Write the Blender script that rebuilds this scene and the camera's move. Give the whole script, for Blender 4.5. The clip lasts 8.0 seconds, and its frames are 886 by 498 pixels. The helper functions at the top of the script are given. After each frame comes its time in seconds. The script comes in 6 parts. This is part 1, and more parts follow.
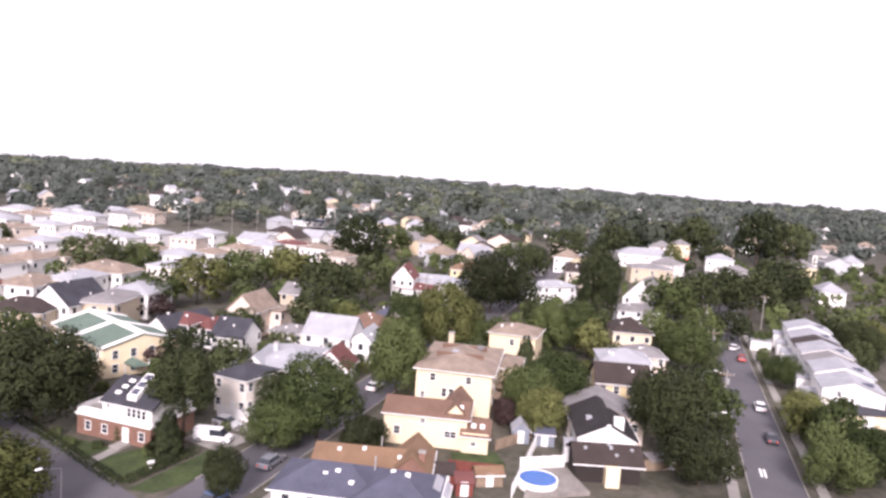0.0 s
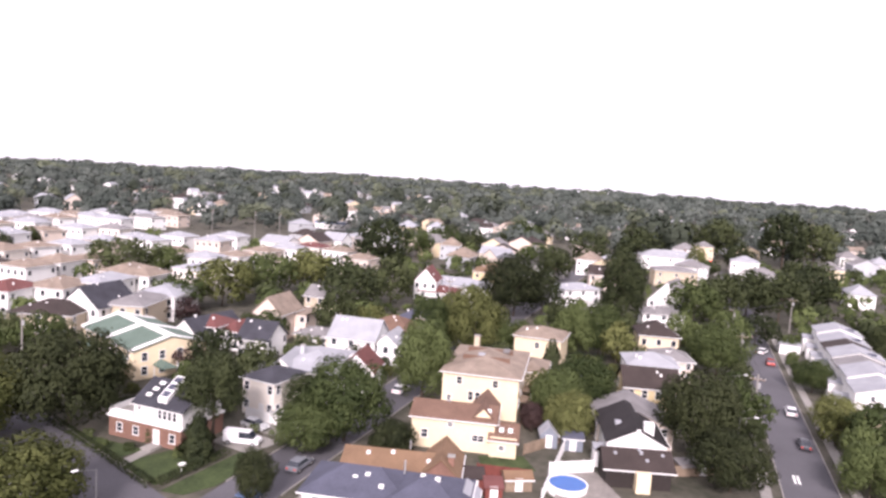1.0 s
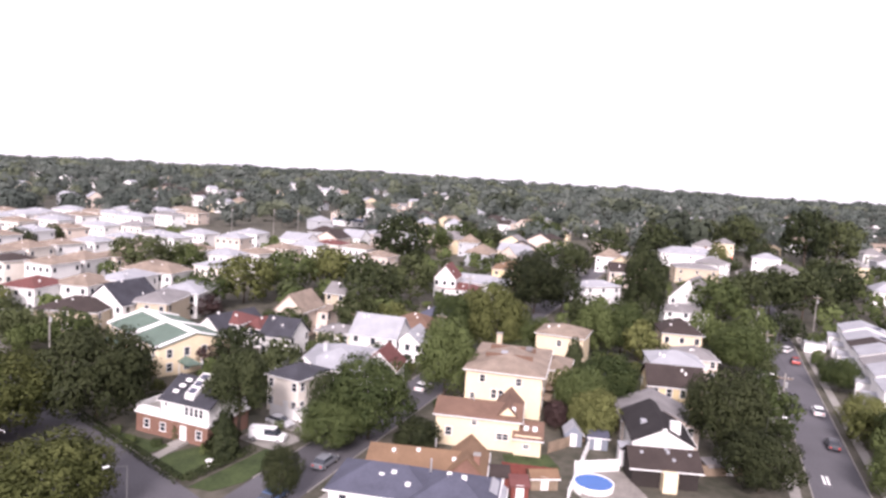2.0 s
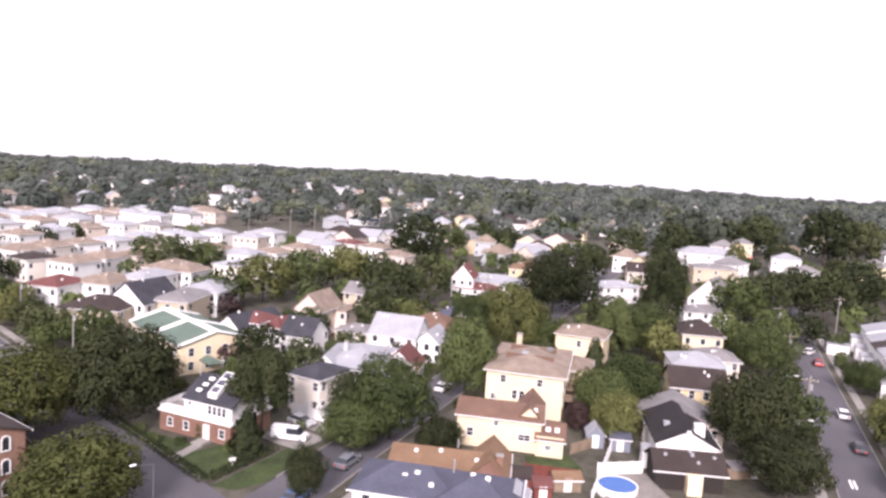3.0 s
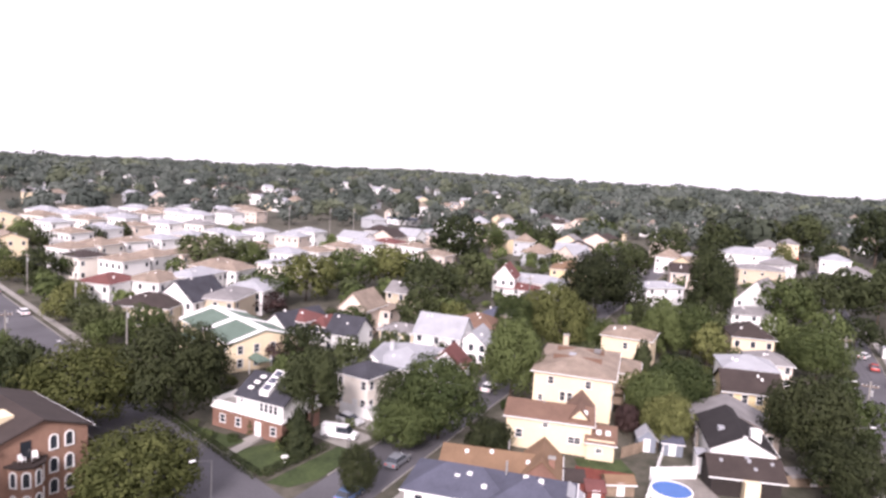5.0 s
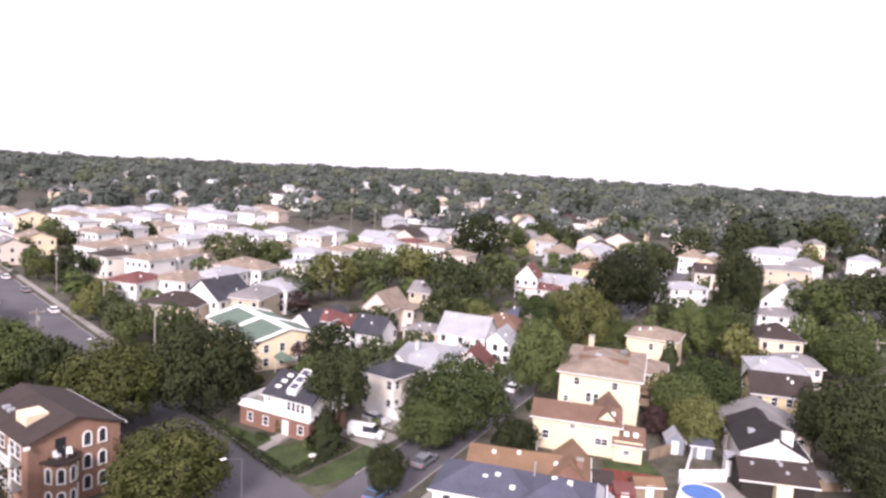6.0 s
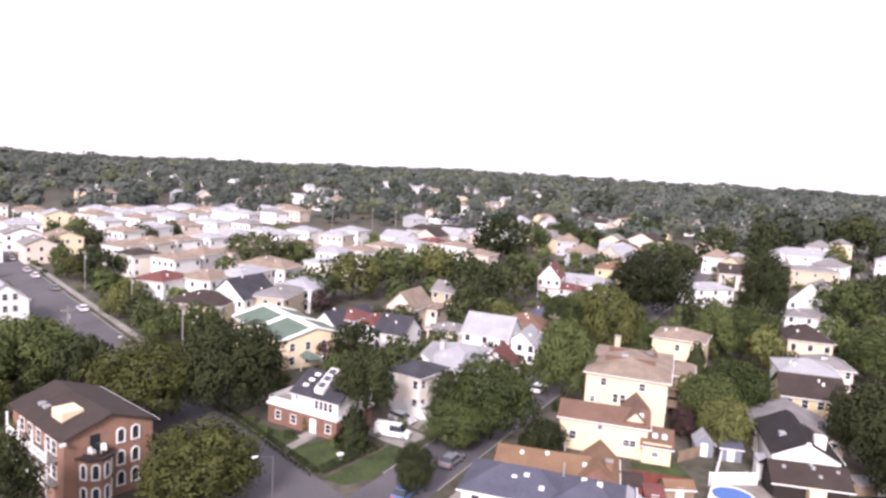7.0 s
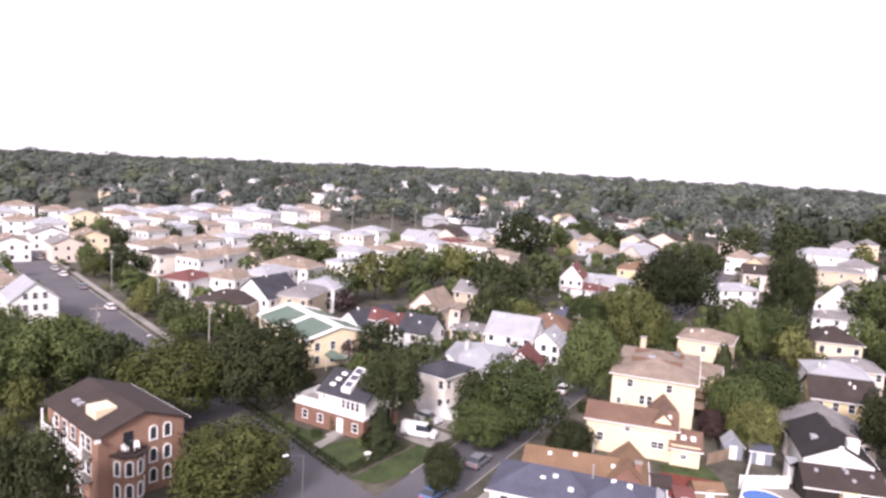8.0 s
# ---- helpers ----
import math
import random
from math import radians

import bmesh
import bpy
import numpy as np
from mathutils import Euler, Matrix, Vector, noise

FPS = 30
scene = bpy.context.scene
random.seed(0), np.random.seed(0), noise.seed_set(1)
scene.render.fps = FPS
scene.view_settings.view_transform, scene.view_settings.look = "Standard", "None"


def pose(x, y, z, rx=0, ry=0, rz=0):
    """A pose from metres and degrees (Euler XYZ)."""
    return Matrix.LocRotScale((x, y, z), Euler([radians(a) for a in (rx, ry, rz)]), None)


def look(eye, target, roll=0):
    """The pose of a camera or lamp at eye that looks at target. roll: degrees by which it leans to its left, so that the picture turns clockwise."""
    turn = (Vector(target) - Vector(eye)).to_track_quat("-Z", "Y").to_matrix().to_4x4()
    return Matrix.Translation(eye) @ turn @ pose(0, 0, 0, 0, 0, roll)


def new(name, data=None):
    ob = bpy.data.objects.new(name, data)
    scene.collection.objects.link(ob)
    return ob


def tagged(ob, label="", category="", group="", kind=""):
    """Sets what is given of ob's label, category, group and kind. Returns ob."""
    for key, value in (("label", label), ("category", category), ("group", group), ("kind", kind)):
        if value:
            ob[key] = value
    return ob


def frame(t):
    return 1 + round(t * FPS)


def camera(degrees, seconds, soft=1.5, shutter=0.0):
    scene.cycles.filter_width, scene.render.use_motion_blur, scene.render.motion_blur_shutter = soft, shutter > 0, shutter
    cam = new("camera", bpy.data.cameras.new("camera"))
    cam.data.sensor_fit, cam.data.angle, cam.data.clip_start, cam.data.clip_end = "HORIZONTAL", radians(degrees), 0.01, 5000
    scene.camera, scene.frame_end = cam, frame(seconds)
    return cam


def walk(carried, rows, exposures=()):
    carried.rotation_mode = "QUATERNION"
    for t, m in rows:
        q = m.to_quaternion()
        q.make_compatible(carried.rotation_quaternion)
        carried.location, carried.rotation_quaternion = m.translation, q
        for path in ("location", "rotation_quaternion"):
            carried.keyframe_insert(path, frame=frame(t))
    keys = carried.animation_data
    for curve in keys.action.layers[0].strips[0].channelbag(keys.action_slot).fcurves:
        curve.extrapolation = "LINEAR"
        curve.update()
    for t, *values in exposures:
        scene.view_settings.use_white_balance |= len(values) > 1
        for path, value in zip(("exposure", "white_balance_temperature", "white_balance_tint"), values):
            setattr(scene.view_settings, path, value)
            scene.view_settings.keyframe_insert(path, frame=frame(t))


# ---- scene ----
cam = camera(66.0, 8.0, soft=2.8)
PATH = [
    (0.0, 9.06, -0.91, 40.06, -13.15, -5.97, -3.94),
    (0.5, 8.47, -0.64, 40.09, -12.32, -5.83, -3.83),
    (1.0, 7.87, -0.38, 40.11, -11.57, -5.90, -3.72),
    (1.5, 7.28, -0.14, 40.13, -10.87, -6.12, -3.61),
    (3.0, 5.57, 0.54, 40.15, -9.08, -6.38, -3.54),
    (3.5, 5.02, 0.74, 40.14, -8.41, -6.44, -3.52),
    (4.0, 4.48, 0.91, 40.13, -7.69, -6.51, -3.49),
    (4.5, 3.94, 1.05, 40.11, -6.96, -6.56, -3.46),
    (6.0, 2.30, 1.38, 40.05, -4.60, -6.73, -3.34),
    (6.5, 1.71, 1.45, 40.04, -3.81, -6.81, -3.30),
    (7.0, 1.07, 1.50, 40.03, -3.03, -6.87, -3.26),
    (7.5, 0.39, 1.52, 40.03, -2.28, -6.93, -3.22),
    (8.0, -0.29, 1.54, 40.02, -1.56, -6.98, -3.19),
]
walk(cam, [(t, pose(x, y, z, 90 + pitch, roll, yaw)) for t, x, y, z, yaw, pitch, roll in PATH],
     exposures=((0.0, 0.47, 6300, 28), (8.0, 0.47, 6300, 28)))

# ---- sky and sun ----
SUN_UP, SUN_ROUND = 32.0, 198.0
world = bpy.data.worlds.new("hazy_sky")
scene.world = world
world.use_nodes = True
wn = world.node_tree
sky = wn.nodes.new("ShaderNodeTexSky")
sky.sky_type = "NISHITA"
sky.sun_disc = False
sky.sun_elevation = radians(SUN_UP)
sky.sun_rotation = radians(SUN_ROUND)
sky.air_density, sky.dust_density, sky.ozone_density = 1.0, 1.0, 1.0
# a bright even overcast over the clear sky
cloud = wn.nodes.new("ShaderNodeMix")
cloud.data_type = "RGBA"
cloud.inputs["Factor"].default_value = 0.9
cloud.inputs["B"].default_value = (10.6, 10.4, 10.5, 1)
wn.links.new(sky.outputs[0], cloud.inputs["A"])
wn.links.new(cloud.outputs["Result"], wn.nodes["Background"].inputs[0])
wn.nodes["Background"].inputs[1].default_value = 0.095
sun = new("sun", bpy.data.lights.new("sun", "SUN"))
sun.data.energy, sun.data.angle, sun.data.color = 4.2, radians(14), (1.0, 0.95, 0.88)
ground_dir = radians(SUN_ROUND)
sun.matrix_world = look((math.sin(ground_dir) * 100, math.cos(ground_dir) * 100, 100 * math.tan(radians(SUN_UP))), (0, 0, 0))


# ---- materials ----
def material(name, colour, rough=0.8, vary=0.25, scale=3.0, fine=40.0, bump=0.15, tint=None, metal=0.0, spec=0.3, island=0.0, each=0.0):
    """Two scales of variation, a fine relief, and optional variation by piece or by object."""
    m = bpy.data.materials.new(name)
    m.use_nodes = True
    nt = m.node_tree
    b = nt.nodes["Principled BSDF"]
    b.inputs["Roughness"].default_value = rough
    b.inputs["Metallic"].default_value = metal
    b.inputs["Specular IOR Level"].default_value = spec
    co = nt.nodes.new("ShaderNodeTexCoord")
    geo = nt.nodes.new("ShaderNodeNewGeometry")
    n1 = nt.nodes.new("ShaderNodeTexNoise")
    n1.inputs["Scale"].default_value = 1.0 / scale
    n1.inputs["Detail"].default_value = 4.0
    n2 = nt.nodes.new("ShaderNodeTexNoise")
    n2.inputs["Scale"].default_value = fine / 10.0
    n2.inputs["Detail"].default_value = 2.0
    for n in (n1, n2):
        nt.links.new(geo.outputs["Position"], n.inputs["Vector"])
    add = nt.nodes.new("ShaderNodeMath")
    add.operation = "MULTIPLY_ADD"
    nt.links.new(n1.outputs[0], add.inputs[0])
    add.inputs[1].default_value = 0.65
    half = nt.nodes.new("ShaderNodeMath")
    half.operation = "MULTIPLY"
    half.inputs[1].default_value = 0.35
    nt.links.new(n2.outputs[0], half.inputs[0])
    nt.links.new(half.outputs[0], add.inputs[2])
    value = add.outputs[0]
    for weight, socket in ((island, geo.outputs["Random Per Island"]), (each, nt.nodes.new("ShaderNodeObjectInfo").outputs["Random"])):
        if weight:
            mad = nt.nodes.new("ShaderNodeMath")
            mad.operation = "MULTIPLY_ADD"
            nt.links.new(socket, mad.inputs[0])
            mad.inputs[1].default_value = weight
            off = nt.nodes.new("ShaderNodeMath")
            off.operation = "ADD"
            off.inputs[1].default_value = -weight / 2
            nt.links.new(value, off.inputs[0])
            nt.links.new(off.outputs[0], mad.inputs[2])
            value = mad.outputs[0]
    ramp = nt.nodes.new("ShaderNodeValToRGB")
    ramp.color_ramp.elements[0].position = 0.3
    ramp.color_ramp.elements[1].position = 0.7
    dark = [c * (1 - vary) for c in colour]
    light = [min(1.0, c * (1 + vary)) for c in (tint or colour)]
    ramp.color_ramp.elements[0].color = (*dark, 1)
    ramp.color_ramp.elements[1].color = (*light, 1)
    nt.links.new(value, ramp.inputs[0])
    nt.links.new(ramp.outputs[0], b.inputs["Base Color"])
    if bump:
        bp = nt.nodes.new("ShaderNodeBump")
        bp.inputs["Strength"].default_value = bump
        bp.inputs["Distance"].default_value = 0.03
        nt.links.new(n2.outputs[0], bp.inputs["Height"])
        nt.links.new(bp.outputs[0], b.inputs["Normal"])
    return m


def leafy(name, *given, **more):
    """A leaf material: part of the light goes through the blade."""
    m = material(name, *given, **more)
    nt = m.node_tree
    b, out = nt.nodes["Principled BSDF"], nt.nodes["Material Output"]
    thin = nt.nodes.new("ShaderNodeBsdfTranslucent")
    both = nt.nodes.new("ShaderNodeMixShader")
    both.inputs[0].default_value = 0.2
    nt.links.new(b.inputs["Base Color"].links[0].from_socket, thin.inputs["Color"])
    nt.links.new(b.outputs[0], both.inputs[1])
    nt.links.new(thin.outputs[0], both.inputs[2])
    nt.links.new(both.outputs[0], out.inputs["Surface"])
    return m


def plain_glass(name, colour, rough=0.08):
    m = material(name, colour, rough, 0.3, 4.0, 3.0, 0.0, spec=0.6, each=0.5)
    return m


MAT = {
    "asphalt": material("asphalt", (0.100, 0.096, 0.106), 0.9, 0.22, 9.0, 30.0, 0.3),
    "concrete": material("concrete", (0.27, 0.255, 0.235), 0.9, 0.2, 3.0, 20.0, 0.2),
    "grass": material("grass", (0.030, 0.050, 0.016), 0.95, 0.45, 3.0, 20.0, 0.5, (0.048, 0.066, 0.024)),
    "land": material("land", (0.050, 0.056, 0.034), 0.95, 0.4, 6.0, 8.0, 0.4, (0.092, 0.082, 0.066)),
    "white": material("white_siding", (0.80, 0.79, 0.77), 0.7, 0.07, 4.0, 20.0, 0.1),
    "ivory": material("ivory_siding", (0.80, 0.74, 0.66), 0.75, 0.08, 4.0, 20.0, 0.1),
    "cream": material("cream_siding", (0.74, 0.62, 0.43), 0.75, 0.08, 4.0, 20.0, 0.1),
    "pink": material("pinkish_stucco", (0.66, 0.56, 0.48), 0.8, 0.1, 4.0, 20.0, 0.1),
    "yellow": material("yellow_siding", (0.66, 0.54, 0.32), 0.8, 0.1, 4.0, 20.0, 0.1),
    "tan": material("tan_siding", (0.52, 0.44, 0.33), 0.8, 0.1, 4.0, 20.0, 0.1),
    "grey": material("grey_siding", (0.45, 0.46, 0.48), 0.8, 0.1, 4.0, 20.0, 0.1),
    "slate": material("slate_blue_siding", (0.20, 0.22, 0.26), 0.8, 0.12, 4.0, 20.0, 0.1),
    "brick": material("red_brick", (0.215, 0.12, 0.09), 0.85, 0.2, 2.0, 30.0, 0.3),
    "orange_brick": material("orange_brick", (0.27, 0.16, 0.115), 0.85, 0.18, 2.0, 30.0, 0.3),
    "roof_tan": material("tan_shingle", (0.20, 0.155, 0.12), 0.9, 0.22, 2.5, 30.0, 0.4, (0.25, 0.20, 0.16)),
    "roof_brown": material("brown_shingle", (0.044, 0.033, 0.030), 0.9, 0.25, 2.5, 30.0, 0.4),
    "roof_rust": material("rust_shingle", (0.155, 0.094, 0.068), 0.9, 0.2, 2.5, 30.0, 0.4),
    "roof_orange": material("ochre_shingle", (0.185, 0.115, 0.07), 0.9, 0.2, 2.5, 30.0, 0.4),
    "roof_grey": material("grey_shingle", (0.20, 0.19, 0.19), 0.9, 0.22, 2.5, 30.0, 0.4),
    "roof_blue": material("blue_grey_shingle", (0.075, 0.078, 0.108), 0.9, 0.22, 2.5, 30.0, 0.4),
    "roof_dark": material("dark_shingle", (0.045, 0.045, 0.055), 0.9, 0.3, 2.5, 30.0, 0.4),
    "roof_light": material("pale_grey_shingle", (0.31, 0.315, 0.335), 0.85, 0.15, 2.5, 30.0, 0.3),
    "roof_green": material("green_shingle", (0.11, 0.155, 0.125), 0.9, 0.2, 2.5, 30.0, 0.4),
    "roof_red": material("dark_red_shingle", (0.14, 0.055, 0.05), 0.9, 0.2, 2.5, 30.0, 0.4),
    # near-black: the wall's shade below the roof is put into this colour
    "shaded_siding": material("shaded_siding", (0.03, 0.024, 0.022), 0.85, 0.25, 3.0, 20.0, 0.2),
    "roof_black": material("black_brown_shingle", (0.022, 0.019, 0.020), 0.9, 0.3, 2.5, 30.0, 0.4),
    "deck": material("grey_deck_boards", (0.22, 0.20, 0.18), 0.9, 0.25, 2.0, 20.0, 0.3),
    "dull_metal": material("dull_grey_metal", (0.16, 0.16, 0.16), 0.6, 0.15, 1.0, 20.0, 0.05, metal=0.3),
    "trim": material("white_trim", (0.82, 0.81, 0.79), 0.6, 0.05, 3.0, 20.0, 0.05),
    "glass": plain_glass("window_glass", (0.035, 0.04, 0.05)),
    "wood": material("weathered_wood", (0.24, 0.18, 0.13), 0.9, 0.3, 1.0, 25.0, 0.4),
    "red_wood": material("red_painted_wood", (0.17, 0.05, 0.04), 0.8, 0.25, 1.0, 25.0, 0.3),
    "bark": material("bark", (0.085, 0.065, 0.05), 0.95, 0.35, 1.0, 20.0, 0.5),
    "metal": material("galvanised_metal", (0.5, 0.5, 0.5), 0.5, 0.1, 1.0, 20.0, 0.05, metal=0.6),
    "lamp_head": material("pale_lamp_housing", (0.8, 0.8, 0.8), 0.5, 0.05),
    "water": material("pool_water", (0.02, 0.10, 0.34), 0.12, 0.15, 2.0, 6.0, 0.3, spec=0.5),
    "tyre": material("tyre_rubber", (0.02, 0.02, 0.02), 0.9, 0.2),
    "red_canvas": material("red_canvas", (0.62, 0.07, 0.05), 0.8, 0.1),
    "wire": material("black_wire", (0.03, 0.03, 0.03), 0.8, 0.1),
}
LEAF = {
    "leaf_mid": leafy("leaf_mid", (0.050, 0.070, 0.026), 0.75, 0.28, 2.6, 12.0, 0.0, (0.082, 0.102, 0.038), spec=0.1, island=0.1, each=0.4),
    "leaf_dark": leafy("leaf_dark", (0.036, 0.047, 0.022), 0.75, 0.28, 2.6, 12.0, 0.0, (0.060, 0.071, 0.031), spec=0.1, island=0.1, each=0.4),
    "leaf_light": leafy("leaf_light", (0.070, 0.082, 0.026), 0.75, 0.33, 2.6, 12.0, 0.0, (0.122, 0.130, 0.048), spec=0.1, island=0.12, each=0.3),
    "leaf_deep": leafy("leaf_deep", (0.022, 0.029, 0.014), 0.75, 0.3, 2.6, 12.0, 0.0, (0.042, 0.049, 0.022), spec=0.1, island=0.1, each=0.2),
    "leaf_plum": leafy("leaf_plum", (0.045, 0.027, 0.026), 0.7, 0.35, 2.6, 12.0, 0.0, (0.07, 0.043, 0.039), spec=0.2, island=0.25, each=0.25),
    # haze of distance is put into these colours: greyer, bluer than near leaves
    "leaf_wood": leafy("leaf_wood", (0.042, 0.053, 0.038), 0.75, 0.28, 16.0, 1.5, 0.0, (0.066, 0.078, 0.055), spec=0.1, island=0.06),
    "leaf_hazed_dark": leafy("leaf_hazed_dark", (0.062, 0.078, 0.068), 0.75, 0.28, 16.0, 1.5, 0.0, (0.090, 0.105, 0.090), spec=0.1, island=0.06),
    "leaf_hazed_pale": leafy("leaf_hazed_pale", (0.105, 0.125, 0.082), 0.75, 0.28, 16.0, 1.5, 0.0, (0.135, 0.150, 0.100), spec=0.1, island=0.06),
    "leaf_hazed": leafy("leaf_hazed", (0.090, 0.108, 0.096), 0.75, 0.28, 16.0, 1.5, 0.0, (0.125, 0.140, 0.122), spec=0.1, island=0.06),
}

# ---- builders ----
def thing(name, m, label, category, group="", kind=""):
    ob = new(name)
    ob.matrix_world = m
    return tagged(ob, label, category, group, kind)


def mesh_of(bm, name, mat):
    me = bpy.data.meshes.new(name)
    bm.normal_update()
    bm.to_mesh(me)
    bm.free()
    for one in (mat if isinstance(mat, (list, tuple)) else (mat,)):
        me.materials.append(one)
    return me


def part(name, bm, mat, parent, label=""):
    me = bm if isinstance(bm, bpy.types.Mesh) else mesh_of(bm, name, mat)
    ob = new(name, me)
    ob.parent = parent
    if label:
        ob["label"] = label
    return ob


def add_box(bm, x0, y0, z0, x1, y1, z1, bevel=0.0):
    vs = [bm.verts.new(p) for p in ((x0, y0, z0), (x1, y0, z0), (x1, y1, z0), (x0, y1, z0), (x0, y0, z1), (x1, y0, z1), (x1, y1, z1), (x0, y1, z1))]
    fs = [bm.faces.new([vs[i] for i in q]) for q in ((3, 2, 1, 0), (4, 5, 6, 7), (0, 1, 5, 4), (1, 2, 6, 5), (2, 3, 7, 6), (3, 0, 4, 7))]
    if bevel:
        edges = list({e for f in fs for e in f.edges})
        bmesh.ops.bevel(bm, geom=edges, offset=bevel, segments=1, affect="EDGES")
    return bm


def box(x0, y0, z0, x1, y1, z1, bevel=0.0):
    return add_box(bmesh.new(), x0, y0, z0, x1, y1, z1, bevel)


def add_prism(bm, poly, z0, z1):
    """An upright prism over a flat outline, anticlockwise."""
    lo = [bm.verts.new((x, y, z0)) for x, y in poly]
    hi = [bm.verts.new((x, y, z1)) for x, y in poly]
    bm.faces.new(lo[::-1])
    bm.faces.new(hi)
    n = len(poly)
    for i in range(n):
        j = (i + 1) % n
        bm.faces.new((lo[i], lo[j], hi[j], hi[i]))
    return bm


def add_tube(bm, p, q, r0, r1, n=8):
    p, q = Vector(p), Vector(q)
    up = (q - p).normalized()
    side = up.orthogonal().normalized()
    other = up.cross(side)
    rings = []
    for c, r in ((p, r0), (q, r1)):
        rings.append([bm.verts.new(c + (side * math.cos(a) + other * math.sin(a)) * r) for a in (2 * math.pi * i / n for i in range(n))])
    for i in range(n):
        j = (i + 1) % n
        bm.faces.new((rings[0][i], rings[0][j], rings[1][j], rings[1][i]))
    bm.faces.new(rings[0][::-1])
    bm.faces.new(rings[1])
    return bm


def tube(p, q, r0, r1, n=8):
    return add_tube(bmesh.new(), p, q, r0, r1, n)


def roof_mesh(w, d, z, rise, kind, over=0.4, thick=0.2):
    """A solid roof over a w x d plan centred at 0,0 with eaves at z. kind: hip, gable_x (ridge along x), gable_y, flat, shed."""
    bm = bmesh.new()
    a, b = w / 2 + over, d / 2 + over
    if kind == "flat":
        return add_box(bm, -a, -b, z, a, b, z + 0.3, 0.04)
    low = [(-a, -b), (a, -b), (a, b), (-a, b)]
    drop = rise * over / (min(w, d) / 2)
    ze = z - drop + 0.06
    if kind == "hip":
        if w >= d:
            top = [(-a + b, 0), (a - b, 0)]
            faces = ((0, 1, 5, 4), (1, 2, 5), (2, 3, 4, 5), (3, 0, 4))
        else:
            top = [(0, -b + a), (0, b - a)]
            faces = ((0, 1, 4), (1, 2, 5, 4), (2, 3, 5), (3, 0, 4, 5))
        if abs(w - d) < 0.3:
            top = [(-0.15, 0), (0.15, 0)]
            faces = ((0, 1, 5, 4), (1, 2, 5), (2, 3, 4, 5), (3, 0, 4))
    elif kind == "gable_x":
        top = [(-a, 0), (a, 0)]
        faces = ((0, 1, 5, 4), (2, 3, 4, 5))
    elif kind == "gable_y":
        top = [(0, -b), (0, b)]
        faces = ((1, 2, 5, 4), (3, 0, 4, 5))
    else:
        top, faces = [], ()
    zr = z + rise + 0.06
    if kind == "shed":
        v = [bm.verts.new(p) for p in ((-a, -b, ze), (a, -b, ze), (a, b, zr), (-a, b, zr), (-a, -b, ze - thick), (a, -b, ze - thick), (a, b, zr - thick), (-a, b, zr - thick))]
        for q in ((0, 1, 2, 3), (7, 6, 5, 4), (0, 4, 5, 1), (1, 5, 6, 2), (2, 6, 7, 3), (3, 7, 4, 0)):
            bm.faces.new([v[i] for i in q])
        return bm
    up = [bm.verts.new((x, y, ze)) for x, y in low] + [bm.verts.new((x, y, zr)) for x, y in top]
    dn = [bm.verts.new((x, y, ze - thick)) for x, y in low] + [bm.verts.new((x, y, zr - thick)) for x, y in top]
    for q in faces:
        bm.faces.new([up[i] for i in q])
        bm.faces.new([dn[i] for i in q][::-1])
    rim = {}
    for q in faces:
        n = len(q)
        for i in range(n):
            e = (q[i], q[(i + 1) % n])
            rim[e] = 1
    for i, j in rim:
        if (j, i) not in rim:
            bm.faces.new((up[j], up[i], dn[i], dn[j]))
    return bm


def wall_mesh(w, d, z0, z1, rise=0.0, kind="hip"):
    """Outer walls as a closed body, with gable ends where the roof has them."""
    bm = bmesh.new()
    a, b = w / 2, d / 2
    if kind == "gable_x":
        side = [(-b, z0), (b, z0), (b, z1), (0, z1 + rise - 0.1), (-b, z1)]
        ends = [[bm.verts.new((x, y, z)) for y, z in side] for x in (-a, a)]
    elif kind == "gable_y":
        side = [(a, z0), (-a, z0), (-a, z1), (0, z1 + rise - 0.1), (a, z1)]
        ends = [[bm.verts.new((x, y, z)) for x, z in side] for y in (-b, b)]
    elif kind == "shed":
        side = [(-b, z0), (b, z0), (b, z1 + rise - 0.1), (-b, z1)]
        ends = [[bm.verts.new((x, y, z)) for y, z in side] for x in (-a, a)]
    else:
        return add_box(bm, -a, -b, z0, a, b, z1)
    bm.faces.new(ends[0][::-1])
    bm.faces.new(ends[1])
    n = len(side)
    for i in range(n):
        j = (i + 1) % n
        bm.faces.new((ends[0][i], ends[0][j], ends[1][j], ends[1][i]))
    return bm


PANE_MESH, FRAME_MESH, FOOT, HOMES = {}, {}, [], []


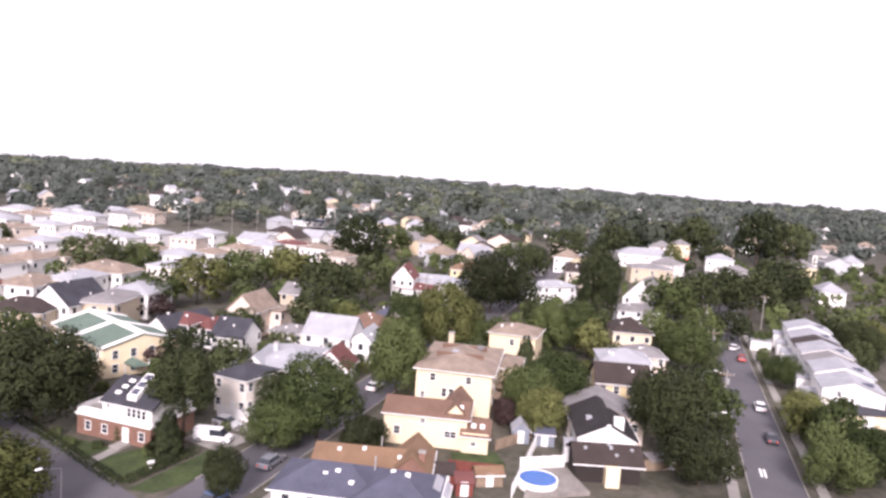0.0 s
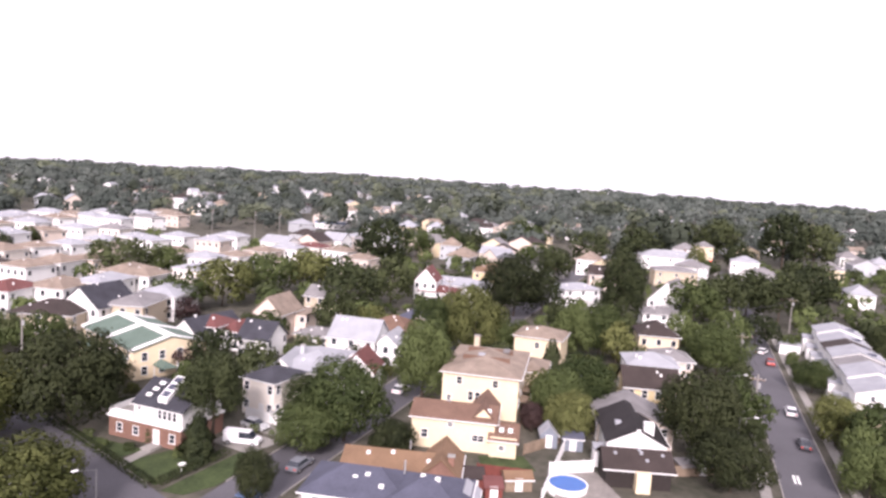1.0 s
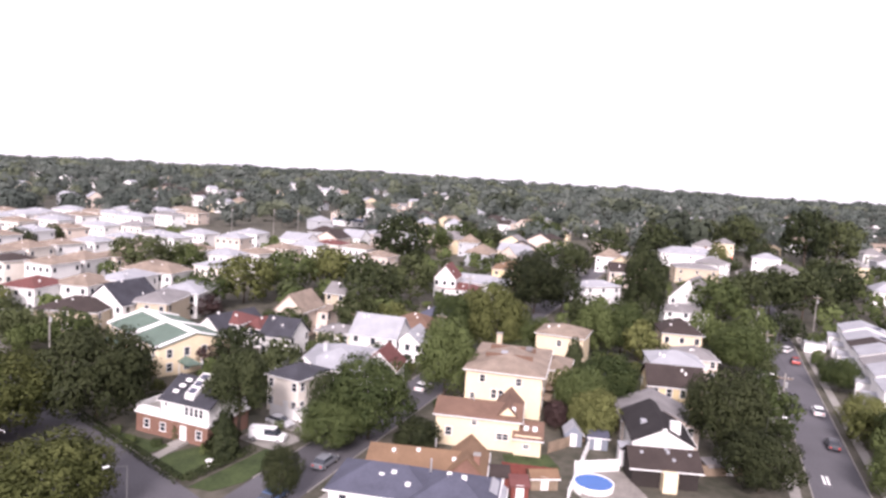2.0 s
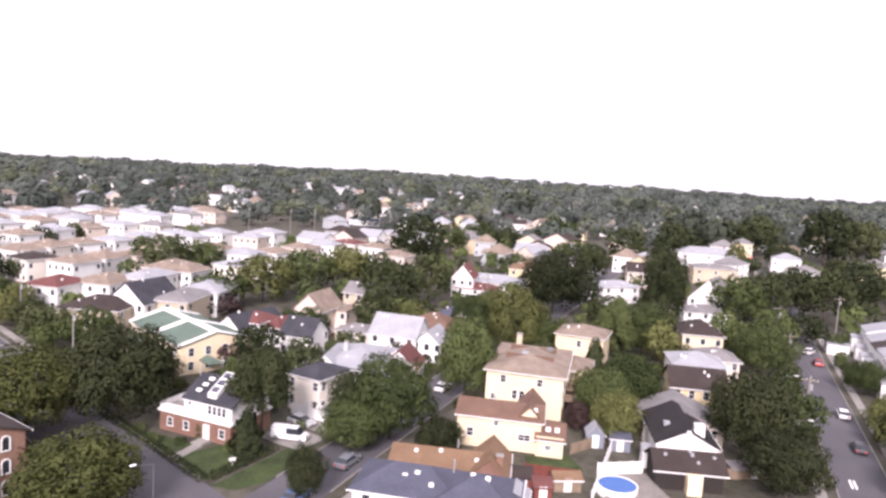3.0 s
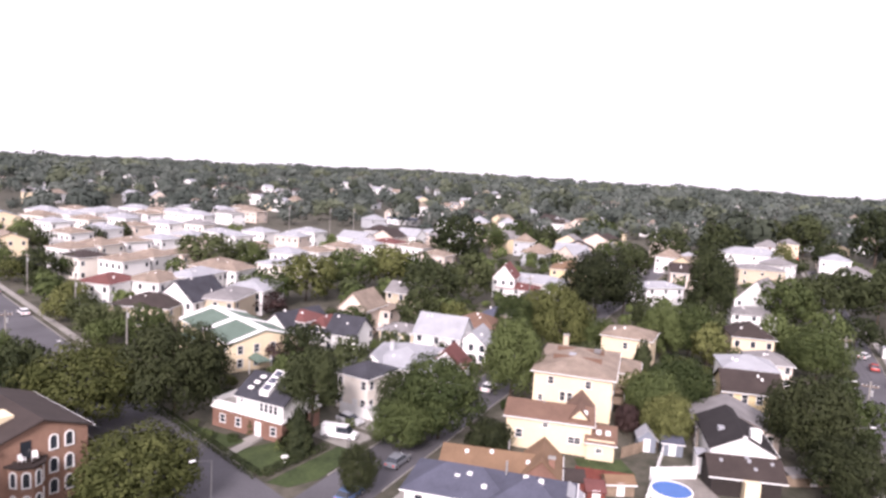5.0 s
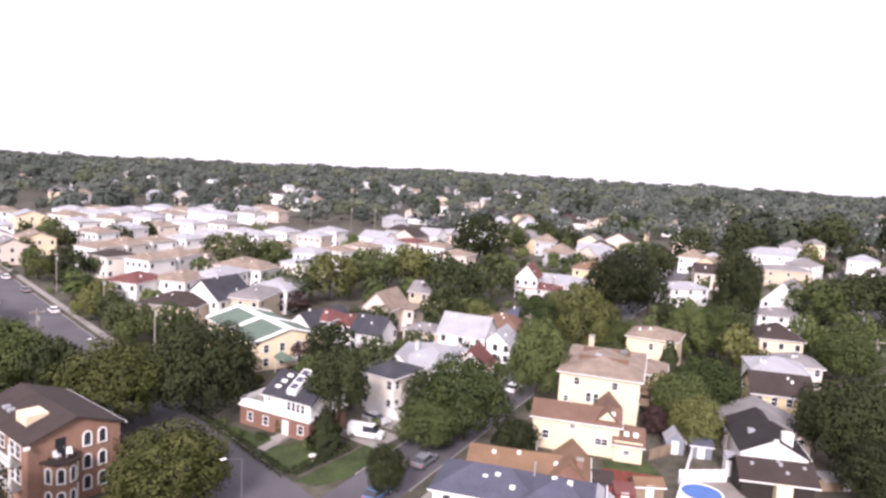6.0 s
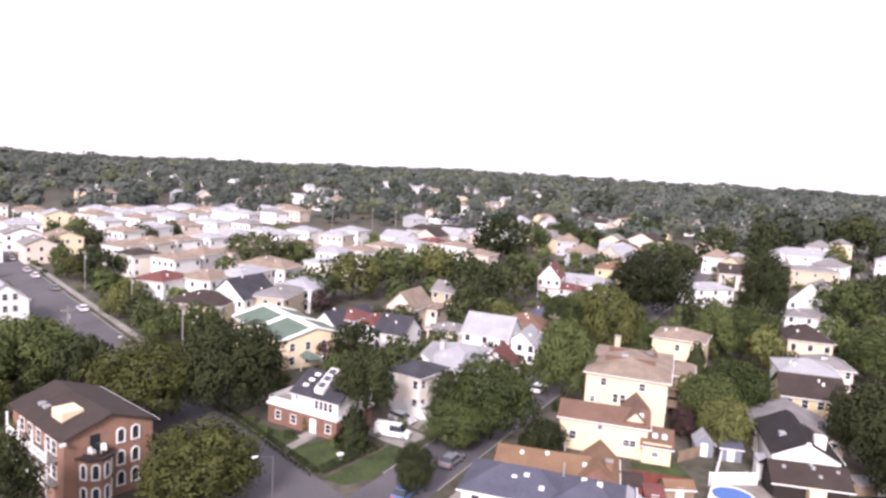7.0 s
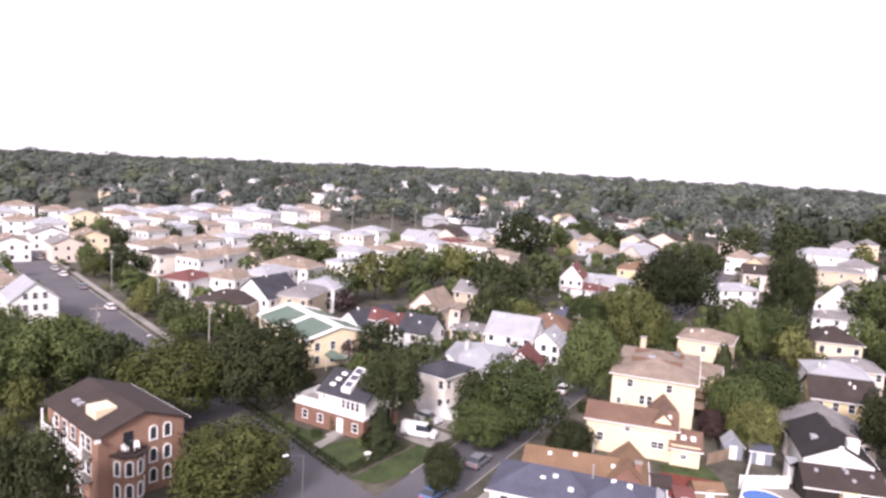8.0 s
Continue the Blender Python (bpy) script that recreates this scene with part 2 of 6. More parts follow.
def window_at(parent, x, y, z, face, w=0.9, h=1.3, trim="trim", bars=True):
    """A window on a wall, its middle at x, y, z: a frame ring with a sill, and a set-back pane. face: 0 front (-y), 1 right (+x), 2 back, 3 left."""
    key = (round(w, 2), round(h, 2), trim, bars)
    if key not in FRAME_MESH:
        bm = bmesh.new()
        t = 0.1
        add_box(bm, -w / 2 - t, -0.07, h / 2, w / 2 + t, 0.03, h / 2 + t)
        add_box(bm, -w / 2 - t - 0.05, -0.12, -h / 2 - t, w / 2 + t + 0.05, 0.03, -h / 2)
        add_box(bm, -w / 2 - t, -0.07, -h / 2, -w / 2, 0.03, h / 2)
        add_box(bm, w / 2, -0.07, -h / 2, w / 2 + t, 0.03, h / 2)
        if bars:
            add_box(bm, -w / 2, -0.05, -0.03, w / 2, 0.03, 0.03)
        FRAME_MESH[key] = mesh_of(bm, "window_frame", MAT[trim])
        PANE_MESH[key] = mesh_of(box(-w / 2, -0.015, -h / 2, w / 2, 0.02, h / 2), "pane", MAT["glass"])
    f = part("window", FRAME_MESH[key], None, parent)
    f.matrix_local = pose(x, y, z, 0, 0, 90 * face)
    part("pane", PANE_MESH[key], None, f)
    return f


def far_window(parent, x, y, z, face, w=1.0, h=1.35):
    """A window too far off to part its pane from its frame."""
    if "far" not in FRAME_MESH:
        bm = bmesh.new()
        add_box(bm, -w / 2 - 0.12, -0.05, -h / 2 - 0.12, w / 2 + 0.12, 0.03, h / 2 + 0.12)
        n = len(bm.faces)
        add_box(bm, -w / 2, -0.07, -h / 2, w / 2, 0.02, h / 2)
        bm.faces.ensure_lookup_table()
        for f in bm.faces[n:]:
            f.material_index = 1
        FRAME_MESH["far"] = mesh_of(bm, "window", (MAT["trim"], MAT["glass"]))
    o = part("window", FRAME_MESH["far"], None, parent)
    o.matrix_local = pose(x, y, z, 0, 0, 90 * face)
    return o


def door_at(parent, x, y, z, face, w=0.95, h=2.05, mat="trim"):
    bm = bmesh.new()
    add_box(bm, -w / 2 - 0.1, -0.06, 0, -w / 2, 0.04, h + 0.1)
    add_box(bm, w / 2, -0.06, 0, w / 2 + 0.1, 0.04, h + 0.1)
    add_box(bm, -w / 2, -0.06, h, w / 2, 0.04, h + 0.1)
    add_box(bm, -w / 2, -0.02, 0, w / 2, 0.03, h)
    d = part("door", bm, MAT[mat], parent)
    d.matrix_local = pose(x, y, z, 0, 0, 90 * face)
    part("handle", box(w / 2 - 0.16, -0.09, 0.95, w / 2 - 0.1, -0.02, 1.02), MAT["metal"], d)
    return d


def block(h, w, d, z0, z1, wall, roof, kind, rise, cx=0.0, cy=0.0, over=0.4, names=("wall", "roof")):
    """One body of a house with its own roof, at cx, cy on the house's plan."""
    a = part(names[0], wall_mesh(w, d, z0, z1, rise, kind), MAT[wall], h)
    b = part(names[1], roof_mesh(w, d, z1, rise, kind, over), MAT[roof], h)
    for o in (a, b):
        o.location = (cx, cy, 0)
    if kind in ("hip", "gable_x", "gable_y"):
        g = bmesh.new()
        e = over + 0.05
        zz = z1 - rise * over / (min(w, d) / 2) - 0.1
        if kind != "gable_y":
            add_box(g, -w / 2 - e, -d / 2 - e - 0.1, zz - 0.05, w / 2 + e, -d / 2 - e, zz + 0.09)
        if kind != "gable_x":
            add_box(g, w / 2 + e, -d / 2 - e, zz - 0.05, w / 2 + e + 0.1, d / 2 + e, zz + 0.09)
        gg = part("gutter", g, MAT["trim"], h)
        gg.location = (cx, cy, 0)
    return a, b


def windows_row(h, n, w, y, z, face=0, cx=0.0, ww=0.9, wh=1.3, span=0.75, far=False):
    for i in range(n):
        u = cx + (0 if n == 1 else (i / (n - 1) - 0.5) * w * span)
        if far:
            far_window(h, u if face in (0, 2) else y, y if face in (0, 2) else u, z, face)
        elif face in (0, 2):
            window_at(h, u, y, z, face, ww, wh)
        else:
            window_at(h, y, u, z, face, ww, wh)


def vents(h, rnd, w, d, z, rise, kind, n=2):
    """Small roof vents and a stack near the ridge."""
    for i in range(n):
        x = rnd.uniform(-0.35, 0.35) * w
        y = -rnd.uniform(0.08, 0.3) * d
        if kind == "gable_x" or kind == "hip":
            zz = z + rise * (1 + 2 * y / d)
        elif kind == "gable_y":
            zz = z + rise * (1 - 2 * abs(x) / w)
        else:
            zz = z + 0.3
        s = rnd.uniform(0.12, 0.22)
        v = part("roof_vent", box(-s, -s, -0.3, s, s, rnd.uniform(0.3, 0.5), 0.04), MAT["trim"], h)
        v.location = (x, y, zz)


def chimney(h, x, y, z0, z1, mat="brick", s=0.45):
    c = part("chimney", box(x - s, y - s, z0, x + s, y + s, z1), MAT[mat], h)
    part("cap", box(x - s - 0.08, y - s - 0.08, z1 - 0.02, x + s + 0.08, y + s + 0.08, z1 + 0.12), MAT["concrete"], c)


def house(x, y, rot, w, d, eave, rise=2.0, kind="hip", wall="white", roof="roof_tan", label="", group="", cols=3, floors=2, n_vents=2, seed=0, stack=False, over=0.4, sides=True):
    """A house whose front (towards -y of its own plan) stands centred at x, y; the body reaches d behind it."""
    rnd = random.Random(seed + int(x * 7 + y * 13))
    h = thing("house", pose(x, y, 0, 0, 0, rot) @ pose(0, d / 2, 0), label, "house", group)
    block(h, w, d, -0.3, eave, wall, roof, kind, rise, over=over)
    FOOT.append((h.location.x, h.location.y, (w + d) / 4))
    HOMES.append((h.location.x, h.location.y, w / 2))
    lift = eave / floors
    for k in range(floors):
        z = k * lift + min(1.65, lift * 0.55)
        far = y > 140
        windows_row(h, cols, w, -d / 2, z, 0, far=far)
        if sides:
            windows_row(h, 2, d, w / 2 if x < 40 else -w / 2, z, 1 if x < 40 else 3, far=far)
    if y < 170:
        door_at(h, w * 0.12, -d / 2, 0.1, 0)
    if n_vents:
        vents(h, rnd, w, d, eave, rise, kind, n_vents)
    if stack:
        chimney(h, w * 0.3, d * 0.1, eave - 1, eave + rise + 0.9)
    return h


# ---- trees ----
def leaf_mesh(name, verts, faces, soft, leaf):
    """Leaf sprays as one mesh. soft: for each spray the way its clump faces, which rounds the shading."""
    me = bpy.data.meshes.new(name)
    me.from_pydata(verts, [], faces)
    me.materials.append(LEAF[leaf])
    me.polygons.foreach_set("use_smooth", [True] * len(faces))
    me.normals_split_custom_set(np.repeat(np.array(soft), 4, axis=0).tolist())
    return me


def crown_mesh(name, seed, leaf, clumps, leaves, size, flat=0.85, gaps=0.2):
    """A crown one unit in radius around its middle: lobes of small leaf sprays with gaps and an uneven outline."""
    rnd = random.Random(seed)
    verts, faces, soft = [], [], []
    lobes = []
    for i in range(clumps):
        a = i * 2.39996 + rnd.uniform(-0.5, 0.5)
        zz = 1 - 1.75 * (i + rnd.uniform(0.1, 0.9)) / clumps
        rr = math.sqrt(max(0.0, 1 - zz * zz)) * rnd.uniform(0.62, 0.92)
        lobes.append((rr * math.cos(a), rr * math.sin(a), zz * rnd.uniform(0.7, 0.9) * flat, rnd.uniform(0.17, 0.36)))
    lobes.append((0.1, -0.05, 0.05, 0.6))
    for cx, cy, cz, r in lobes:
        n = int(leaves * (r / 0.35) ** 2)
        for k in range(n):
            v = Vector((rnd.gauss(0, 1), rnd.gauss(0, 1), rnd.gauss(0.2, 1))).normalized()
            rad = r * (rnd.uniform(0.8, 1.08) if rnd.random() > gaps else rnd.uniform(1.05, 1.3))
            c = Vector((cx, cy, cz)) + Vector((v.x, v.y, v.z * 0.85)) * rad
            nrm = (v + Vector((rnd.uniform(-0.4, 0.4), rnd.uniform(-0.4, 0.4), rnd.uniform(-0.2, 0.4)))).normalized()
            s1 = nrm.orthogonal().normalized()
            s2 = nrm.cross(s1)
            a = rnd.uniform(0, 6.28)
            p, q = s1 * math.cos(a) + s2 * math.sin(a), s2 * math.cos(a) - s1 * math.sin(a)
            s = size * rnd.uniform(0.6, 1.35)
            b = len(verts)
            verts += [tuple(c - p * s), tuple(c - q * s * 0.55 + nrm * s * 0.15), tuple(c + p * s), tuple(c + q * s * 0.55 - nrm * s * 0.1)]
            faces.append((b, b + 1, b + 2, b + 3))
            soft.append(tuple((v * 0.5 + c * 0.4 + nrm * 0.3).normalized()))
    reach = sorted(math.hypot(v[0], v[1]) for v in verts)[int(len(verts) * 0.97)]
    tall = sorted(abs(v[2]) for v in verts)[int(len(verts) * 0.98)]
    verts = [(v[0] / reach, v[1] / reach, v[2] / tall) for v in verts]
    return leaf_mesh(name, verts, faces, soft, leaf)


def trunk_mesh(name, seed, thick):
    """A tapered trunk that is one unit high to the crown's middle, with limbs."""
    rnd = random.Random(seed)
    bm = bmesh.new()
    add_tube(bm, (0, 0, -0.05), (0.02, 0.01, 0.45), thick, thick * 0.75, 8)
    add_tube(bm, (0.02, 0.01, 0.44), (0.03, -0.02, 1.0), thick * 0.75, thick * 0.4, 7)
    for i in range(7):
        a = i * 2.4 + rnd.uniform(-0.4, 0.4)
        z = rnd.uniform(0.4, 0.85)
        out = rnd.uniform(0.22, 0.42)
        add_tube(bm, (0.02, 0, z), (out * math.cos(a), out * math.sin(a), z + rnd.uniform(0.15, 0.4)), thick * 0.4, thick * 0.15, 5)
    return mesh_of(bm, name, MAT["bark"])


CROWNS, TRUNKS = {}, [trunk_mesh("trunk", s, 0.035) for s in range(3)]


def tree(x, y, top, width, leaf="leaf_mid", detail=2, low=0.08, label="", seed=0, group="", name="tree"):
    """A broadleaf tree at x, y. low: share of its height that the crown leaves bare."""
    rnd = random.Random(seed + int(x * 31 + y * 17))
    v = rnd.randrange(4 if detail == 2 else 3)
    key = (leaf, detail, v)
    if key not in CROWNS:
        clumps, leaves, size = {2: (46, 400, 0.038), 1: (26, 100, 0.076)}[detail]
        CROWNS[key] = crown_mesh("crown", 40 + v + 10 * detail, leaf, clumps, leaves, size)
    FOOT.append((x, y, width * 0.4))
    mid = top * (1 + low) / 2
    half = top * (1 - low) / 2
    t = thing(name, pose(x, y, 0), label or TREE_LABEL[leaf], "tree", group)
    tr = part("trunk", TRUNKS[v % 3], None, t)
    tr.scale = (mid, mid, mid)
    c = part("crown", CROWNS[key], None, t)
    c.matrix_local = pose(0, 0, mid, 0, 0, rnd.uniform(0, 360)) @ Matrix.Diagonal((width / 2, width / 2 * rnd.uniform(0.9, 1.1), half, 1))
    return t


TREE_LABEL = {
    "leaf_mid": "full green broadleaf tree growing among the houses",
    "leaf_dark": "dense dark green broadleaf tree growing among the houses",
    "leaf_deep": "dense, very dark green broadleaf tree beside a street",
    "leaf_light": "yellowish green broadleaf tree growing in a yard",
    "leaf_plum": "dark purple-leaved tree growing in a yard",
    "leaf_hazed": "distant green tree beyond the houses",
}


def conifer(x, y, top, width, leaf="leaf_dark", seed=0, label="dark green cone-shaped evergreen in a yard"):
    rnd = random.Random(seed + int(x * 3 + y * 5))
    key = ("conifer", leaf)
    if key not in CROWNS:
        verts, faces, soft = [], [], []
        r0 = random.Random(77)
        for k in range(5200):
            z = 1 - math.sqrt(r0.random())
            a = r0.uniform(0, 6.283)
            rr = 0.5 * math.sqrt(max(0.0, 1 - z ** 1.5)) * (0.78 + 0.5 * noise.noise(Vector((math.cos(a) * 2.2, math.sin(a) * 2.2, z * 7)))) * r0.uniform(0.85, 1.1) * min(1.0, 0.6 + z * 3)
            c = Vector((rr * math.cos(a), rr * math.sin(a), z))
            out = Vector((math.cos(a), math.sin(a), 0.3)).normalized()
            s1 = Vector((-math.sin(a), math.cos(a), r0.uniform(-0.6, 0.6))).normalized()
            s2 = out.cross(s1)
            s = 0.035 * r0.uniform(0.6, 1.3)
            b = len(verts)
            verts += [tuple(c - s1 * s), tuple(c - s2 * s * 0.5 - out * s * 0.3), tuple(c + s1 * s), tuple(c + s2 * s * 0.5 + out * s * 0.3)]
            faces.append((b, b + 1, b + 2, b + 3))
            soft.append(tuple((out + Vector((r0.uniform(-0.4, 0.4), r0.uniform(-0.4, 0.4), r0.uniform(-0.2, 0.6)))).normalized()))
        CROWNS[key] = leaf_mesh("crown", verts, faces, soft, leaf)
    t = thing("evergreen_tree", pose(x, y, 0), label, "tree")
    part("trunk", tube((0, 0, -0.2), (0, 0, top * 0.8), 0.18, 0.05), MAT["bark"], t)
    c = part("crown", CROWNS[key], None, t)
    c.matrix_local = pose(0, 0, top * 0.06, 0, 0, rnd.uniform(0, 360)) @ Matrix.Diagonal((width, width, top * 0.94, 1))
    return t


# ---- land, streets ----
def rise_of(x, y):
    """The land's height: level round the houses, low wooded hills far off, shaped to fit the camera's skyline."""
    r = math.hypot(x, y)
    s = min(1.0, max(0.0, (r - 650) / 1300))
    s = s * s * (3 - 2 * s)
    left = min(1.0, max(0.0, -x / 900))
    h = 10 - 15 * left + 6 * noise.noise(Vector((x / 420, y / 420, 3.1)))
    far = min(1.0, max(0.0, (r - 1900) / 1500))
    return s * h + far * (-1 + 12 * noise.noise(Vector((x / 900, y / 900, 7.7))))


def ground_sheet():
    verts, faces = [], []
    rings = [0, 60, 120, 180, 250, 330, 420, 520, 640, 760, 900, 1050, 1200, 1400, 1600, 1850, 2150, 2500, 2900, 3400, 4000, 4800]
    n = 96
    verts.append((0, 0, 0))
    for r in rings[1:]:
        for i in range(n):
            a = 2 * math.pi * i / n
            x, y = r * math.sin(a), r * math.cos(a)
            verts.append((x, y, rise_of(x, y)))
    for i in range(n):
        faces.append((0, 1 + (i + 1) % n, 1 + i))
    for k in range(len(rings) - 2):
        for i in range(n):
            j = (i + 1) % n
            a, b = 1 + k * n, 1 + (k + 1) * n
            faces.append((a + i, a + j, b + j, b + i))
    me = bpy.data.meshes.new("ground")
    me.from_pydata(verts, [], faces)
    me.materials.append(MAT["land"])
    ob = new("ground", me)
    return tagged(ob, "level suburban ground with grass and bare earth", "ground", kind="structure")


ground_sheet()


def strip(name, p, q, half, z, mat, label, category, thick=0.3, shift=0.0):
    """A straight band along p to q, cut into stretches."""
    p, q = Vector(p), Vector(q)
    d = (q - p).normalized()
    s = Vector((d.y, -d.x))
    bm = bmesh.new()
    c0, c1 = p + s * shift, q + s * shift
    add_prism(bm, [tuple(c0 + s * half), tuple(c1 + s * half), tuple(c1 - s * half), tuple(c0 - s * half)], z - thick, z)
    ob = new(name, mesh_of(bm, name, MAT[mat]))
    return tagged(ob, label, category, kind="structure")


def kerb(p, q, half, z, side):
    strip("kerb", p, q, 0.09, z + 0.12, "concrete", "pale concrete kerb along the street", "kerb", 0.4, side * (half + 0.09))


A_DIR, B_DIR = Vector((-0.615, 0.789)), Vector((0.53, 0.848))
CROSS, B_START = Vector((-7.7, 74.3)), Vector((2.2, 82.0))
C_START, C_END = Vector((53.4, 37.1)), Vector((231.4, 322.1))
strip("road", CROSS - A_DIR * 90, CROSS + A_DIR * 330, 5.9, 0.05, "asphalt", "worn grey asphalt street lined with parked cars", "road")
kerb(CROSS - A_DIR * 90, CROSS + A_DIR * 330, 5.9, 0.05, -1)
kerb(CROSS + A_DIR * 10.5, CROSS + A_DIR * 330, 5.9, 0.05, 1)
kerb(CROSS - A_DIR * 90, CROSS - A_DIR * 4.5, 5.9, 0.05, 1)
strip("road", B_START - B_DIR * 6, B_START + B_DIR * 260, 4.0, 0.046, "asphalt", "narrow grey asphalt side street under trees", "road")
for side in (-1, 1):
    kerb(B_START + B_DIR * 2.5, B_START + B_DIR * 260, 4.0, 0.046, side)
    kerb(C_START, C_END, 3.7, 0.042, side)
    strip("pavement", C_START, C_END, 0.75, 0.15, "concrete", "pale concrete pavement beside the street", "pavement", 0.4, side * 6.0)
strip("road", C_START, C_END, 3.7, 0.042, "asphalt", "grey asphalt street between rows of houses", "road")
strip("pavement", CROSS + A_DIR * 45, CROSS + A_DIR * 330, 0.75, 0.16, "concrete", "pale concrete pavement beside the wide street", "pavement", 0.4, 8.2)

# houses of the block between the two parallel streets
# (the nearest four are built one by one further on)
house(59.7, 138.5, -31, 10.3, 10.0, 7.0, 1.6, "hip", "cream", "roof_tan", "cream two-storey house with a tan hipped roof", group="houses between the two streets", cols=1)
house(102.6, 213.5, 13, 14.3, 9.0, 6.0, 1.5, "hip", "white", "roof_light", "white house with a pale grey roof among trees", group="houses between the two streets")
house(69.6, 106.3, -18, 9.4, 8.0, 6.0, 2.6, "gable_x", "yellow", "roof_brown", "yellow house with a dark brown gabled roof", group="houses between the two streets", cols=4)
house(60.7, 94.6, -18, 11.6, 11.0, 3.6, 2.4, "gable_y", "pink", "roof_grey", "low house with a broad grey gabled roof", group="houses between the two streets")
house(77.6, 120.2, -18, 10.0, 9.0, 6.0, 1.7, "hip", "white", "roof_light", "white house with a pale grey hipped roof", group="houses between the two streets")
house(86.8, 127.9, -18, 7.7, 9.0, 5.0, 1.6, "hip", "pink", "roof_grey", "pinkish house with a grey roof", group="houses between the two streets")
house(91.6, 143.3, -18, 9.0, 10.0, 6.8, 2.6, "hip", "cream", "roof_brown", "cream house with a steep dark brown hipped roof", group="houses between the two streets")
house(114.1, 180.5, -18, 12.1, 9.0, 4.5, 1.6, "hip", "white", "roof_grey", "white house behind a dark-roofed one", group="houses between the two streets")
house(125.5, 199.5, -44, 12.1, 14.0, 5.0, 6.6, "gable_y", "white", "roof_grey", "tall white gabled house with a steep roof", group="houses between the two streets", floors=2, cols=2)
house(167.4, 264.6, -18, 18.0, 12.0, 7.0, 1.6, "hip", "tan", "roof_grey", "tan house with a wide grey roof", group="houses between the two streets")
house(198.4, 323.1, -18, 30.3, 14.0, 7.0, 3.0, "hip", "white", "roof_light", "large white house with a pale roof and chimney", group="houses between the two streets", stack=True)
house(125.9, 248.3, -20, 10.5, 12.0, 6.5, 3.0, "gable_x", "pink", "roof_brown", "pinkish house with a brown roof among trees", group="houses between the two streets")
house(78.2, 242.7, -22, 13.6, 14.0, 6.5, 2.6, "hip", "yellow", "roof_orange", "cream house with an ochre hipped roof", group="houses between the two streets")
house(102.8, 279.8, -22, 18.1, 14.0, 6.0, 2.6, "hip", "white", "roof_grey", "white house with a grey hipped roof", group="houses between the two streets")
house(58.8, 221.8, -22, 23.6, 14.0, 4.5, 2.0, "hip", "white", "roof_light", "low white house with a pale roof", group="houses between the two streets")
house(52.4, 213.6, -22, 12.9, 10.0, 3.5, 1.5, "hip", "white", "roof_red", "low white house with a dark red roof", group="houses between the two streets")
house(48.4, 215.4, -22, 7.1, 10.0, 7.0, 4.0, "gable_y", "white", "roof_red", "white gabled house with a red roof ridge", group="houses between the two streets")
house(56.0, 199.1, -22, 10.4, 10.0, 3.5, 1.6, "hip", "grey", "roof_grey", "grey house half hidden by trees", group="houses between the two streets")
house(86.5, 178.2, -22, 10.0, 10.0, 4.0, 1.6, "hip", "grey", "roof_grey", "grey house half hidden by trees", group="houses between the two streets")

# houses between the cross street and the far trees
house(27.8, 149.9, -30, 11.4, 10.0, 5.5, 2.4, "hip", "pink", "roof_rust", "pinkish two-storey house with a rust-brown roof", group="houses behind the corner house")
house(33.8, 158.0, -30, 9.0, 12.0, 5.5, 2.4, "hip", "cream", "roof_blue", "cream house with a blue-grey roof", group="houses behind the corner house")
house(19.5, 142.6, -26, 10.4, 9.0, 5.2, 3.6, "gable_x", "white", "roof_light", "white house with a pale grey gabled roof", group="houses behind the corner house")
house(26.7, 140.4, -26, 6.3, 8.0, 4.2, 2.6, "gable_y", "white", "roof_light", "white wing with a pale grey gabled roof", group="houses behind the corner house")
house(1.2, 160.5, -28, 7.3, 10.0, 6.6, 3.6, "gable_y", "pink", "roof_tan", "pinkish gabled house with a tan roof", group="houses behind the corner house", cols=2)
house(6.8, 165.0, -28, 7.5, 7.0, 5.6, 0.3, "flat", "pink", "roof_tan", "pinkish flat-topped house with wide windows", group="houses behind the corner house", n_vents=0)
house(14.1, 188.4, -28, 9.5, 9.0, 5.5, 2.4, "gable_x", "tan", "roof_grey", "tan house with a grey roof and chimney", group="houses behind the corner house", stack=True)
house(-0.9, 144.1, -28, 7.1, 8.0, 4.4, 3.2, "gable_x", "white", "roof_dark", "white house with a dark gabled roof", group="houses behind the corner house")
house(-12.1, 151.2, -28, 7.3, 8.0, 5.5, 1.6, "hip", "white", "roof_red", "white house with a dark red hipped roof", group="houses behind the corner house")
house(-6.3, 151.2, -28, 4.3, 8.0, 4.5, 1.4, "hip", "white", "roof_red", "small white house with a red roof", group="houses behind the corner house")
house(-15.1, 149.1, -40, 6.7, 13.0, 4.6, 2.6, "gable_y", "white", "roof_dark", "white house with a dark slate roof", group="houses behind the corner house")
house(10.2, 116.8, -16, 13.3, 16.0, 5.4, 2.2, "hip", "white", "roof_light", "large white house with a pale grey hipped roof", group="houses behind the corner house", cols=5)
house(18.9, 121.2, -20, 6.5, 7.0, 4.6, 3.0, "gable_y", "white", "roof_red", "white gabled house with a red side roof", group="houses behind the corner house")
house(2.4, 110.0, -38, 6.4, 8.0, 6.2, 1.2, "hip", "ivory", "roof_dark", "tall ivory house with a dark low hipped roof", group="houses behind the corner house", n_vents=0, cols=2)
house(11.3, 152.9, -28, 8.4, 8.0, 3.2, 1.2, "hip", "cream", "roof_grey", "low cream garage between houses", group="houses behind the corner house")
